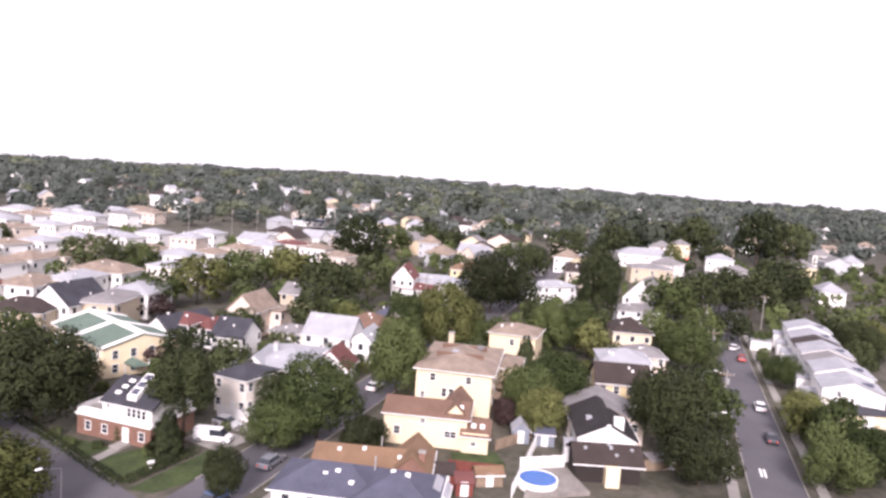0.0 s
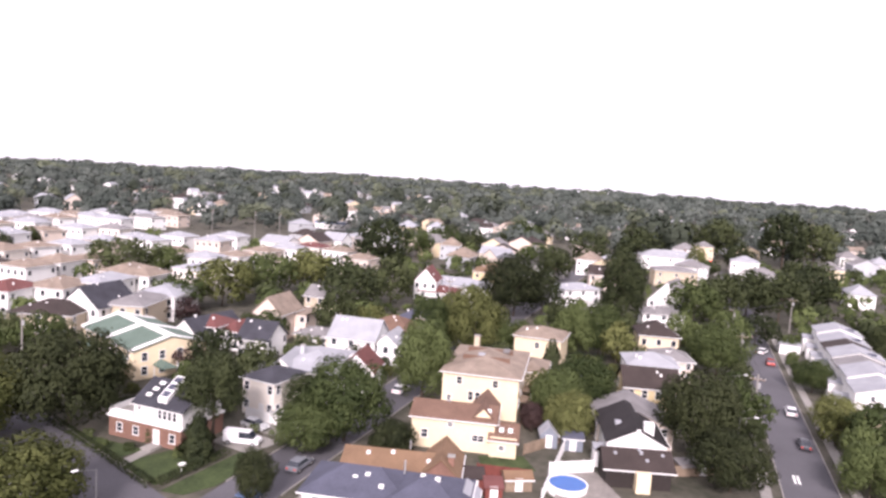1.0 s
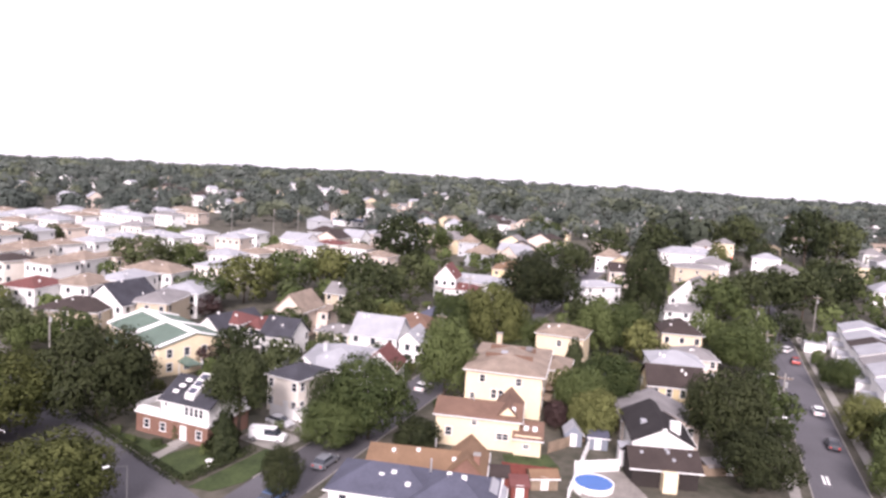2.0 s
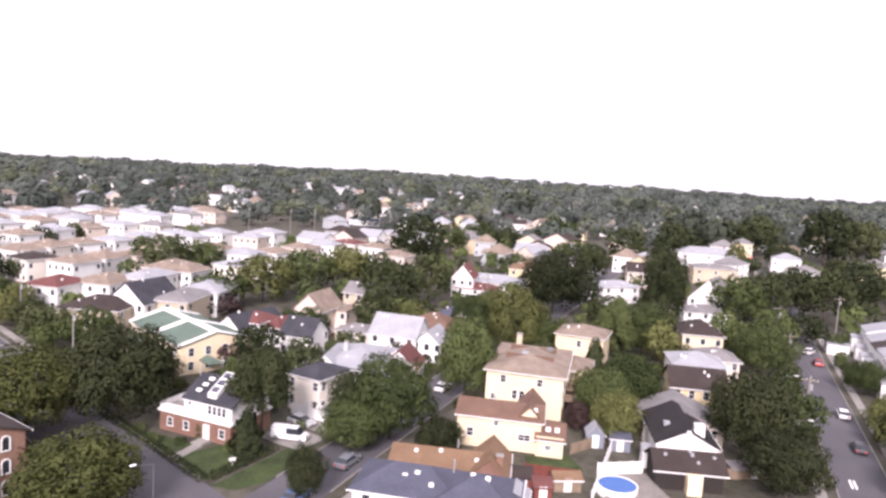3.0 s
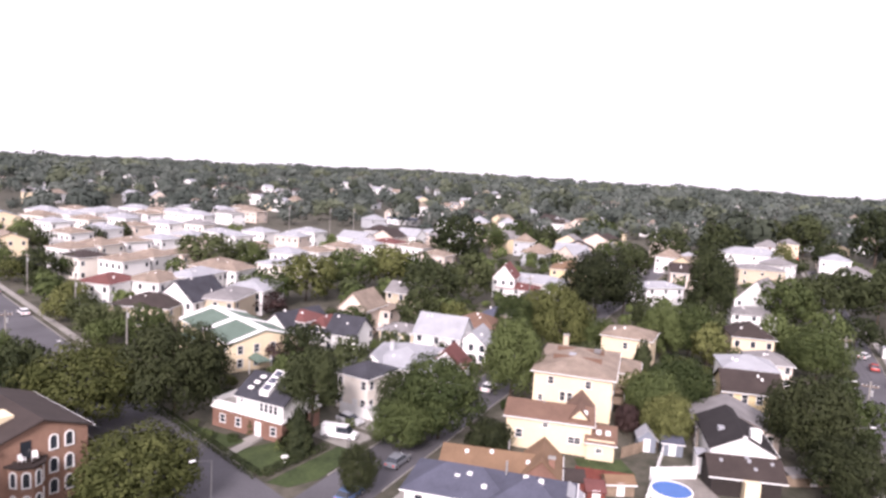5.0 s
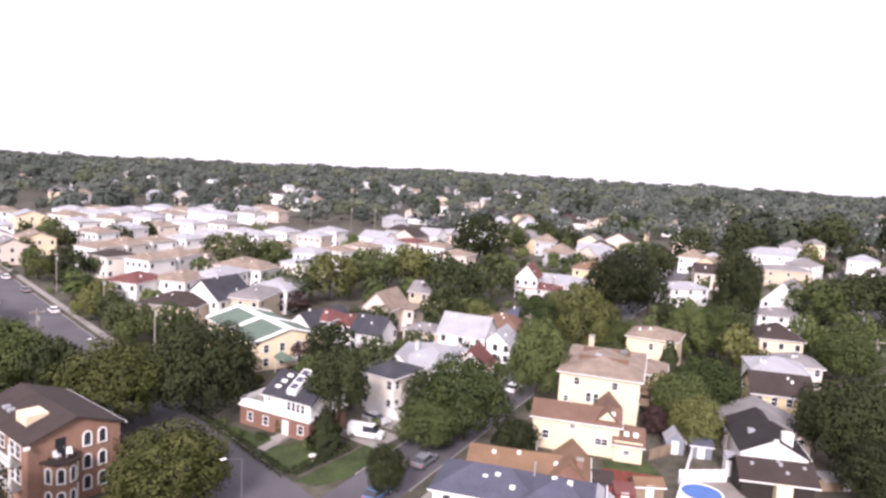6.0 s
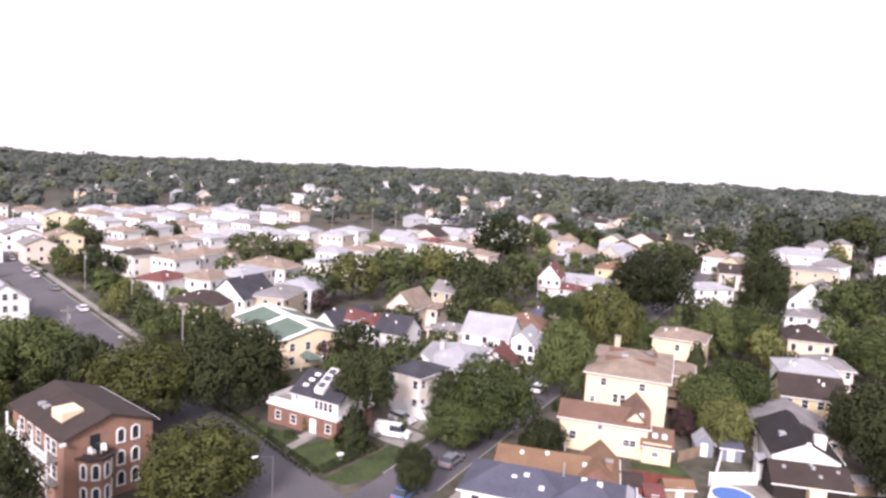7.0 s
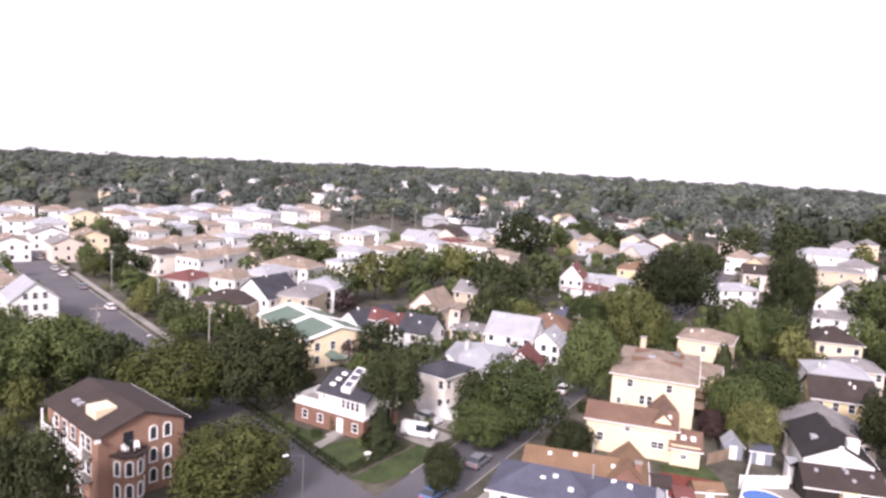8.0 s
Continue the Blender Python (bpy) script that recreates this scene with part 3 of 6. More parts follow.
house(-47.2, 160.7, -12, 14.1, 12.0, 5.2, 2.2, "hip", "tan", "roof_brown", "brick-coloured house with a broad brown roof", group="houses behind the corner house")
house(-40.7, 166.4, -30, 10.9, 12.0, 6.0, 4.4, "gable_y", "white", "roof_dark", "white gabled house with a dark steep roof", group="houses behind the corner house", cols=2)
house(-31.4, 166.2, -14, 9.4, 15.0, 6.4, 1.5, "hip", "tan", "roof_grey", "tan house with a grey hipped roof", group="houses behind the corner house")
house(-27.2, 179.0, -14, 10.5, 15.0, 6.5, 1.8, "hip", "white", "roof_light", "white house with a pale grey roof", group="houses behind the corner house")
house(-64.8, 180.6, -20, 9.9, 12.0, 6.5, 1.8, "hip", "white", "roof_red", "white house with a red roof and a red awning", group="houses behind the corner house")
house(-54.8, 185.8, -20, 11.1, 13.0, 6.5, 2.0, "hip", "white", "roof_tan", "white house with a tan hipped roof", group="houses behind the corner house")
house(-46.6, 191.9, -20, 9.2, 15.0, 7.0, 1.6, "hip", "white", "roof_light", "white house with a pale grey roof", group="houses behind the corner house")
house(-44.3, 211.2, -20, 10.7, 14.0, 7.0, 2.0, "hip", "pink", "roof_tan", "pinkish house with a tan roof", group="houses behind the corner house")

# rows of tan-roofed houses along the wide street
house(-86.6, 219.8, -38, 10.6, 10.5, 7.2, 1.5, "hip", "ivory", "roof_brown", "ivory two-storey house with a brown hipped roof", "rows of tan-roofed houses", cols=4, n_vents=1)
house(-73.0, 215.7, -30, 10.2, 10.5, 7.2, 1.7, "hip", "white", "roof_tan", "white two-storey house with a tan hipped roof", "rows of tan-roofed houses", cols=4, n_vents=1)
house(-67.7, 226.7, -24, 10.6, 10.5, 7.2, 2.0, "hip", "white", "roof_tan", "white two-storey house with a tan hipped roof", "rows of tan-roofed houses", cols=4, n_vents=1)
house(-60.7, 236.5, -38, 11.0, 10.5, 7.2, 1.5, "hip", "pink", "roof_tan", "pinkish two-storey house with a tan hipped roof", "rows of tan-roofed houses", cols=4, n_vents=1)
house(-97.2, 237.0, -30, 11.5, 10.5, 7.2, 1.7, "hip", "white", "roof_tan", "white two-storey house with a tan hipped roof", "rows of tan-roofed houses", cols=4, n_vents=1)
house(-92.4, 248.9, -24, 11.9, 10.5, 7.2, 2.0, "hip", "ivory", "roof_tan", "ivory two-storey house with a tan hipped roof", "rows of tan-roofed houses", cols=4, n_vents=1)
house(-87.0, 262.2, -38, 10.9, 10.5, 7.2, 1.5, "hip", "white", "roof_tan", "white two-storey house with a tan hipped roof", "rows of tan-roofed houses", cols=4, n_vents=1)
house(-78.9, 273.9, -30, 11.2, 10.5, 7.2, 1.7, "hip", "white", "roof_light", "white two-storey house with a pale grey hipped roof", "rows of tan-roofed houses", cols=4, n_vents=1)
house(-71.9, 290.5, -24, 11.8, 10.5, 7.2, 2.0, "hip", "pink", "roof_light", "pinkish two-storey house with a pale grey hipped roof", "rows of tan-roofed houses", cols=4, n_vents=1)
house(-64.0, 309.3, -38, 12.3, 10.5, 7.2, 1.5, "hip", "white", "roof_light", "white two-storey house with a pale grey hipped roof", "rows of tan-roofed houses", cols=4, n_vents=1)
house(-39.9, 261.1, -30, 11.8, 10.5, 7.2, 1.7, "hip", "ivory", "roof_tan", "ivory two-storey house with a tan hipped roof", "rows of tan-roofed houses", cols=4, n_vents=1)
house(-27.1, 249.4, -24, 11.2, 10.5, 7.2, 2.0, "hip", "white", "roof_light", "white two-storey house with a pale grey hipped roof", "rows of tan-roofed houses", cols=4, n_vents=1)
house(-18.0, 257.9, -38, 11.5, 10.5, 7.2, 1.5, "hip", "white", "roof_tan", "white two-storey house with a tan hipped roof", "rows of tan-roofed houses", cols=4, n_vents=1)
house(-8.5, 274.3, -30, 12.2, 10.5, 7.2, 1.7, "hip", "pink", "roof_tan", "pinkish two-storey house with a tan hipped roof", "rows of tan-roofed houses", cols=4, n_vents=1)
house(1.2, 288.4, -24, 12.9, 10.5, 7.2, 2.0, "hip", "white", "roof_light", "white two-storey house with a pale grey hipped roof", "rows of tan-roofed houses", cols=4, n_vents=1)
house(10.8, 299.1, -38, 13.3, 10.5, 7.2, 1.5, "hip", "ivory", "roof_red", "ivory two-storey house with a dark red hipped roof", "rows of tan-roofed houses", cols=4, n_vents=1)
house(-115.2, 281.0, -30, 11.9, 10.5, 7.2, 1.7, "hip", "white", "roof_tan", "white two-storey house with a tan hipped roof", "rows of tan-roofed houses", cols=4, n_vents=1)
house(-110.5, 300.7, -24, 12.5, 10.5, 7.2, 2.0, "hip", "white", "roof_light", "white two-storey house with a pale grey hipped roof", "rows of tan-roofed houses", cols=4, n_vents=1)
house(-103.4, 318.9, -38, 13.1, 10.5, 7.2, 1.5, "hip", "pink", "roof_tan", "pinkish two-storey house with a tan hipped roof", "rows of tan-roofed houses", cols=4, n_vents=1)
house(-94.5, 336.9, -30, 13.7, 10.5, 7.2, 1.7, "hip", "white", "roof_light", "white two-storey house with a pale grey hipped roof", "rows of tan-roofed houses", cols=4, n_vents=1)
house(-80.0, 340.0, -24, 13.7, 10.5, 7.2, 2.0, "hip", "ivory", "roof_grey", "ivory two-storey house with a grey hipped roof", "rows of tan-roofed houses", cols=4, n_vents=1)
house(-55.9, 298.8, -38, 11.9, 10.5, 7.2, 1.5, "hip", "white", "roof_light", "white two-storey house with a pale grey hipped roof", "rows of tan-roofed houses", cols=4, n_vents=1)
house(-47.6, 318.4, -30, 12.5, 10.5, 7.2, 1.7, "hip", "white", "roof_light", "white two-storey house with a pale grey hipped roof", "rows of tan-roofed houses", cols=4, n_vents=1)
house(-31.1, 306.7, -24, 12.0, 10.5, 7.2, 2.0, "hip", "pink", "roof_light", "pinkish two-storey house with a pale grey hipped roof", "rows of tan-roofed houses", cols=4, n_vents=1)
house(-138.7, 319.6, -38, 13.7, 10.5, 7.2, 1.5, "hip", "white", "roof_light", "white two-storey house with a pale grey hipped roof", "rows of tan-roofed houses", cols=4, n_vents=1)
house(-131.1, 338.1, -30, 14.2, 10.5, 7.2, 1.7, "hip", "ivory", "roof_tan", "ivory two-storey house with a tan hipped roof", "rows of tan-roofed houses", cols=4, n_vents=1)
house(-120.4, 353.2, -24, 14.6, 10.5, 7.2, 2.0, "hip", "white", "roof_light", "white two-storey house with a pale grey hipped roof", "rows of tan-roofed houses", cols=4, n_vents=1)
house(22.5, 287.3, -38, 12.8, 10.5, 7.2, 1.5, "hip", "white", "roof_tan", "white two-storey house with a tan hipped roof", "rows of tan-roofed houses", cols=4, n_vents=1)
house(28.8, 262.2, -30, 11.8, 10.5, 7.2, 1.7, "hip", "pink", "roof_tan", "pinkish two-storey house with a tan hipped roof", "rows of tan-roofed houses", cols=4, n_vents=1)
house(-38.2, 205.9, -24, 10.1, 10.5, 7.2, 2.0, "hip", "white", "roof_tan", "white two-storey house with a tan hipped roof", "rows of tan-roofed houses", cols=4, n_vents=1)
house(-26.8, 221.2, -38, 10.1, 10.5, 7.2, 1.5, "hip", "ivory", "roof_light", "ivory two-storey house with a pale grey hipped roof", "rows of tan-roofed houses", cols=4, n_vents=1)
house(-26.2, 330.3, -30, 12.9, 10.5, 7.2, 1.7, "hip", "white", "roof_light", "white two-storey house with a pale grey hipped roof", "rows of tan-roofed houses", cols=4, n_vents=1)
house(22.3, 334.0, -24, 13.0, 10.5, 7.2, 2.0, "hip", "white", "roof_light", "white two-storey house with a pale grey hipped roof", "rows of tan-roofed houses", cols=4, n_vents=1)
house(35.1, 354.9, -38, 13.9, 10.5, 7.2, 1.5, "hip", "pink", "roof_light", "pinkish two-storey house with a pale grey hipped roof", "rows of tan-roofed houses", cols=4, n_vents=1)
house(54.1, 418.6, -30, 16.5, 10.5, 7.2, 1.7, "hip", "white", "roof_light", "white two-storey house with a pale grey hipped roof", "rows of tan-roofed houses", cols=4, n_vents=1)
house(-155.1, 345.0, -24, 14.8, 10.5, 7.2, 2.0, "hip", "ivory", "roof_tan", "ivory two-storey house with a tan hipped roof", "rows of tan-roofed houses", cols=4, n_vents=1)
house(-148.7, 362.1, -38, 15.3, 10.5, 7.2, 1.5, "hip", "white", "roof_light", "white two-storey house with a pale grey hipped roof", "rows of tan-roofed houses", cols=4, n_vents=1)
house(-144.2, 378.8, -30, 15.9, 10.5, 7.2, 1.7, "hip", "white", "roof_light", "white two-storey house with a pale grey hipped roof", "rows of tan-roofed houses", cols=4, n_vents=1)
house(-125.4, 368.8, -24, 15.2, 10.5, 7.2, 2.0, "hip", "pink", "roof_grey", "pinkish two-storey house with a grey hipped roof", "rows of tan-roofed houses", cols=4, n_vents=1)
house(-119.6, 386.4, -38, 15.8, 10.5, 7.2, 1.5, "hip", "white", "roof_tan", "white two-storey house with a tan hipped roof", "rows of tan-roofed houses", cols=4, n_vents=1)
house(-110.0, 408.7, -30, 16.6, 10.5, 7.2, 1.7, "hip", "ivory", "roof_light", "ivory two-storey house with a pale grey hipped roof", "rows of tan-roofed houses", cols=4, n_vents=1)
house(-93.5, 394.5, -24, 15.8, 10.5, 7.2, 2.0, "hip", "white", "roof_light", "white two-storey house with a pale grey hipped roof", "rows of tan-roofed houses", cols=4, n_vents=1)
house(-81.8, 418.0, -38, 16.7, 10.5, 7.2, 1.5, "hip", "white", "roof_grey", "white two-storey house with a grey hipped roof", "rows of tan-roofed houses", cols=4, n_vents=1)
house(-72.4, 441.5, -30, 17.5, 10.5, 7.2, 1.7, "hip", "pink", "roof_tan", "pinkish two-storey house with a tan hipped roof", "rows of tan-roofed houses", cols=4, n_vents=1)
house(-165.5, 373.3, -24, 16.0, 10.5, 7.2, 2.0, "hip", "white", "roof_light", "white two-storey house with a pale grey hipped roof", "rows of tan-roofed houses", cols=4, n_vents=1)
house(-158.8, 394.0, -38, 16.6, 10.5, 7.2, 1.5, "hip", "ivory", "roof_tan", "ivory two-storey house with a tan hipped roof", "rows of tan-roofed houses", cols=4, n_vents=1)
house(-142.6, 394.3, -30, 16.4, 10.5, 7.2, 1.7, "hip", "white", "roof_light", "white two-storey house with a pale grey hipped roof", "rows of tan-roofed houses", cols=4, n_vents=1)
house(-133.9, 417.8, -24, 17.1, 10.5, 7.2, 2.0, "hip", "white", "roof_light", "white two-storey house with a pale grey hipped roof", "rows of tan-roofed houses", cols=4, n_vents=1)
house(-120.4, 414.5, -38, 16.9, 10.5, 7.2, 1.5, "hip", "pink", "roof_tan", "pinkish two-storey house with a tan hipped roof", "rows of tan-roofed houses", cols=4, n_vents=1)
house(-109.5, 441.1, -30, 17.8, 10.5, 7.2, 1.7, "hip", "white", "roof_light", "white two-storey house with a pale grey hipped roof", "rows of tan-roofed houses", cols=4, n_vents=1)
house(-90.5, 441.8, -24, 17.6, 10.5, 7.2, 2.0, "hip", "ivory", "roof_light", "ivory two-storey house with a pale grey hipped roof", "rows of tan-roofed houses", cols=4, n_vents=1)
house(-81.8, 467.6, -38, 18.5, 10.5, 7.2, 1.5, "hip", "white", "roof_tan", "white two-storey house with a tan hipped roof", "rows of tan-roofed houses", cols=4, n_vents=1)

# houses on the far side of the wide street
house(-97, 162, 38, 10, 12, 6.5, 2.3, "hip", "tan", "roof_tan", "tan house across the wide street", "houses across the street", cols=3)
house(-136, 231, 38, 11, 12, 6.5, 2.3, "gable_y", "white", "roof_tan", "white house across the wide street", "houses across the street", cols=3)
house(-157, 295, 38, 13, 12, 6.5, 2.3, "hip", "white", "roof_light", "white house across the wide street", "houses across the street", cols=3)
house(-122, 258, 38, 11, 12, 6.5, 2.3, "gable_y", "cream", "roof_tan", "cream house across the wide street", "houses across the street", cols=3)
house(-172, 301, 38, 13, 12, 6.5, 2.3, "hip", "white", "roof_tan", "white house across the wide street", "houses across the street", cols=3)
house(-140, 262, 38, 12, 12, 6.5, 2.3, "gable_y", "white", "roof_grey", "white house across the wide street", "houses across the street", cols=3)
house(-200, 332, 38, 14, 12, 6.5, 2.3, "hip", "white", "roof_light", "white house across the wide street", "houses across the street", cols=3)
house(-112, 178, 38, 10, 12, 6.5, 2.3, "gable_y", "cream", "roof_grey", "cream house across the wide street", "houses across the street", cols=3)
house(-152, 240, 38, 11, 12, 6.5, 2.3, "hip", "white", "roof_light", "white house across the wide street", "houses across the street", cols=3)
house(-120, 236, 38, 10, 12, 6.5, 2.3, "gable_y", "pink", "roof_grey", "pinkish house across the wide street", "houses across the street", cols=3)
house(-186, 356, 38, 14, 12, 6.5, 2.3, "hip", "white", "roof_tan", "white house across the wide street", "houses across the street", cols=3)
house(-165, 340, 38, 13, 12, 6.5, 2.3, "gable_y", "cream", "roof_light", "cream house across the wide street", "houses across the street", cols=3)
house(-215, 372, 38, 14, 12, 6.5, 2.3, "hip", "white", "roof_tan", "white house across the wide street", "houses across the street", cols=3)

# trees that stand near
tree(-24.4, 105.7, 14.0, 15.9, "leaf_deep", 2)
tree(-36.2, 102.8, 11.0, 16.5, "leaf_light", 2)
tree(-3.2, 98.0, 13.2, 9.6, "leaf_dark", 2, 0.34)
tree(15.6, 98.9, 12.2, 13.0, "leaf_mid", 2)
tree(9.9, 95.6, 6.7, 9.4, "leaf_mid", 2)
tree(21.6, 89.4, 6.6, 7.0, "leaf_deep", 2)
tree(30.8, 118.6, 13.6, 12.0, "leaf_mid", 2)
tree(46.2, 101.6, 4.8, 4.4, "leaf_plum", 2)
tree(47.0, 145.0, 15.8, 14.4, "leaf_light", 2)
tree(72.3, 194.8, 17.8, 20.8, "leaf_deep", 2)
tree(58.8, 110.7, 9.8, 11.2, "leaf_mid", 2)
tree(51.2, 103.7, 9.3, 8.9, "leaf_mid", 2)
tree(51.2, 98.0, 7.4, 8.6, "leaf_light", 2)
tree(72.2, 148.3, 12.1, 11.1, "leaf_mid", 2)
tree(79.2, 149.0, 12.2, 11.3, "leaf_mid", 2)
tree(69.0, 90.4, 13.0, 13.4, "leaf_deep", 2)
tree(66.9, 78.8, 8.2, 10.7, "leaf_deep", 2)
tree(100.8, 133.8, 10.6, 12.6, "leaf_mid", 2)
tree(39.9, 155.0, 11.4, 12.2, "leaf_mid", 2)
tree(52.4, 146.1, 9.8, 9.2, "leaf_mid", 2)
tree(9.8, 103.6, 8.6, 7.0, "leaf_dark", 2)
tree(3.8, 80.0, 6.7, 4.9, "leaf_deep", 2)
conifer(58.3, 126.0, 9.9, 5.3, "leaf_dark")
tree(101.6, 183.1, 22.4, 13.9, "leaf_dark", 2)
tree(-20.7, 77.1, 8.7, 14.6, "leaf_light", 2)
conifer(-4.4, 92.8, 6.8, 5.2, "leaf_dark")
tree(-35.8, 63.5, 12.8, 8.4, "leaf_deep", 2)
tree(-59.0, 111.1, 12.1, 16.5, "leaf_mid", 2)
tree(-64.5, 109.3, 11.3, 12.2, "leaf_mid", 2)
tree(115.4, 121.3, 6.9, 8.5, "leaf_mid", 2)
tree(100.1, 97.0, 7.1, 9.2, "leaf_light", 2)
tree(86.1, 75.5, 7.4, 10.0, "leaf_mid", 2)
tree(93.3, 76.5, 8.3, 9.5, "leaf_mid", 2)
tree(163.1, 149.7, 8.7, 12.7, "leaf_dark", 2)

# trees farther off
tree(-22.8, 190.7, 9.5, 16.3, "leaf_mid", 1)
tree(-12.9, 199.2, 13.1, 18.5, "leaf_light", 1)
tree(-1.4, 214.5, 13.1, 19.0, "leaf_mid", 1)
tree(12.1, 227.8, 13.4, 21.0, "leaf_light", 1)
tree(22.3, 223.4, 12.2, 15.1, "leaf_mid", 1)
tree(-7.7, 134.9, 8.0, 9.9, "leaf_dark", 1)
tree(42.4, 288.2, 21.0, 24.3, "leaf_dark", 1)
tree(23.3, 190.1, 13.6, 17.7, "leaf_dark", 1)
tree(36.3, 207.8, 14.3, 15.9, "leaf_dark", 1)
tree(16.9, 162.3, 11.6, 10.4, "leaf_dark", 1)
tree(-49.2, 240.6, 13.0, 22.7, "leaf_dark", 1)
tree(-37.5, 248.2, 10.9, 15.8, "leaf_mid", 1)
tree(-34.8, 209.6, 7.2, 9.9, "leaf_mid", 1)
tree(1.4, 157.6, 7.4, 9.4, "leaf_mid", 1)
tree(-21.3, 181.1, 5.4, 10.8, "leaf_plum", 1)
tree(-13.3, 136.2, 5.0, 9.5, "leaf_plum", 1)
tree(-51.1, 149.5, 7.7, 12.2, "leaf_dark", 1)
tree(-41.4, 143.9, 8.6, 11.6, "leaf_mid", 1)
tree(-87.2, 221.3, 7.4, 10.1, "leaf_mid", 1)
tree(-109.6, 292.7, 8.7, 14.4, "leaf_dark", 1)
tree(-93.3, 215.1, 9.6, 11.9, "leaf_dark", 1)
tree(-120.6, 270.7, 10.0, 14.9, "leaf_dark", 1)
tree(-103.2, 314.9, 8.4, 9.7, "leaf_dark", 1)
tree(-118.0, 287.4, 6.9, 7.8, "leaf_dark", 1)
tree(125.2, 183.3, 14.4, 16.6, "leaf_mid", 1)
tree(140.5, 192.4, 15.3, 16.8, "leaf_dark", 1)
tree(157.7, 202.9, 15.3, 18.1, "leaf_dark", 1)
tree(165.0, 196.0, 15.8, 18.0, "leaf_dark", 1)
tree(192.8, 217.2, 15.6, 19.2, "leaf_dark", 1)
tree(101.6, 150.5, 10.7, 9.1, "leaf_mid", 1)
tree(131.2, 161.9, 8.5, 13.8, "leaf_dark", 1)
tree(113.2, 146.8, 11.9, 9.3, "leaf_mid", 1)
tree(202.3, 305.9, 15.0, 9.1, "leaf_light", 1)
tree(165.6, 231.3, 8.0, 14.1, "leaf_mid", 1)
tree(214.9, 242.1, 15.1, 24.0, "leaf_dark", 1)
tree(46.6, 166.3, 11.0, 11.6, "leaf_light", 1)
tree(82.5, 198.4, 13.5, 12.5, "leaf_dark", 1)
tree(111.5, 283.4, 14.2, 20.2, "leaf_mid", 1)
tree(113.5, 268.7, 13.6, 16.9, "leaf_dark", 1)
tree(64.6, 331.5, 14.9, 19.6, "leaf_mid", 1)
tree(82.8, 349.6, 15.8, 20.9, "leaf_mid", 1)
tree(99.6, 355.3, 13.2, 18.4, "leaf_dark", 1)
tree(146.9, 310.3, 18.5, 22.7, "leaf_dark", 1)
tree(143.6, 401.7, 16.6, 31.8, "leaf_mid", 1)
tree(190.1, 344.0, 20.7, 29.2, "leaf_dark", 1)
tree(261.3, 418.8, 20.0, 32.6, "leaf_dark", 1)
tree(273.6, 394.8, 24.4, 27.8, "leaf_dark", 1)
tree(288.3, 352.7, 31.7, 30.1, "leaf_dark", 1)
tree(317.2, 361.3, 26.1, 31.7, "leaf_dark", 1)
tree(78.0, 169.6, 10.1, 9.4, "leaf_dark", 1)
tree(233.1, 315.5, 16.9, 16.2, "leaf_dark", 1)
tree(10.2, 137.6, 6.6, 7.1, "leaf_dark", 1)


# ---- the nearest houses ----
def tall_cream_house():
    h = thing("house", pose(38.9, 108.6, 0, 0, 0, -23), "large cream three-storey house with a patched tan roof", "house", "houses between the two streets")
    block(h, 13.0, 19, -0.3, 7.6, "cream", "roof_tan", "hip", 1.5, 0, 9.5, 0.5)
    for x in (-3.6, 2.6):
        window_at(h, x, 0, 6.1, 0, 0.9, 1.2)
    for x in (-1.5, -0.3):
        window_at(h, x, 0, 3.6, 0, 0.8, 1.5)
    window_at(h, -5.2, 0, 2.9, 0, 0.7, 0.9)
    for y in (3, 8, 13):
        for z in (2.4, 5.3):
            window_at(h, 6.5, y, z, 1, 1.0, 1.4)
    for y, m in ((6.4, "roof_rust"), (12.4, "roof_rust")):
        part("ridge_band", box(-4.2, y, 8.2, 4.2, y + 0.3, 9.0), MAT[m], h)
    part("skylight", box(-1.6, 7.0, 8.7, -0.4, 8.4, 9.2, 0.05), MAT["roof_light"], h)
    part("skylight", box(2.4, 12.0, 8.6, 3.6, 13.4, 9.15, 0.05), MAT["roof_grey"], h)
    chimney(h, -3.2, 16.5, 7.2, 10.3, "tan", 0.5)
    block(h, 6.0, 9.0, -0.3, 5.6, "tan", "roof_tan", "hip", 1.1, 7.6, 17.5, 0.4)
    for y in (3.0, 9.0):
        d = part("deck", box(6.63, y, 2.6, 8.6, y + 3.6, 2.78), MAT["wood"], h)
        rail = bmesh.new()
        for k in range(10):
            add_box(rail, 8.5, y + k * 0.39, 2.78, 8.56, y + k * 0.39 + 0.06, 3.7)
        add_box(rail, 8.49, y, 3.7, 8.58, y + 3.6, 3.78)
        part("railing", rail, MAT["trim"], d)
        for yy in (y + 0.1, y + 3.4):
            part("post", box(8.4, yy, -0.3, 8.52, yy + 0.12, 2.6), MAT["wood"], d)


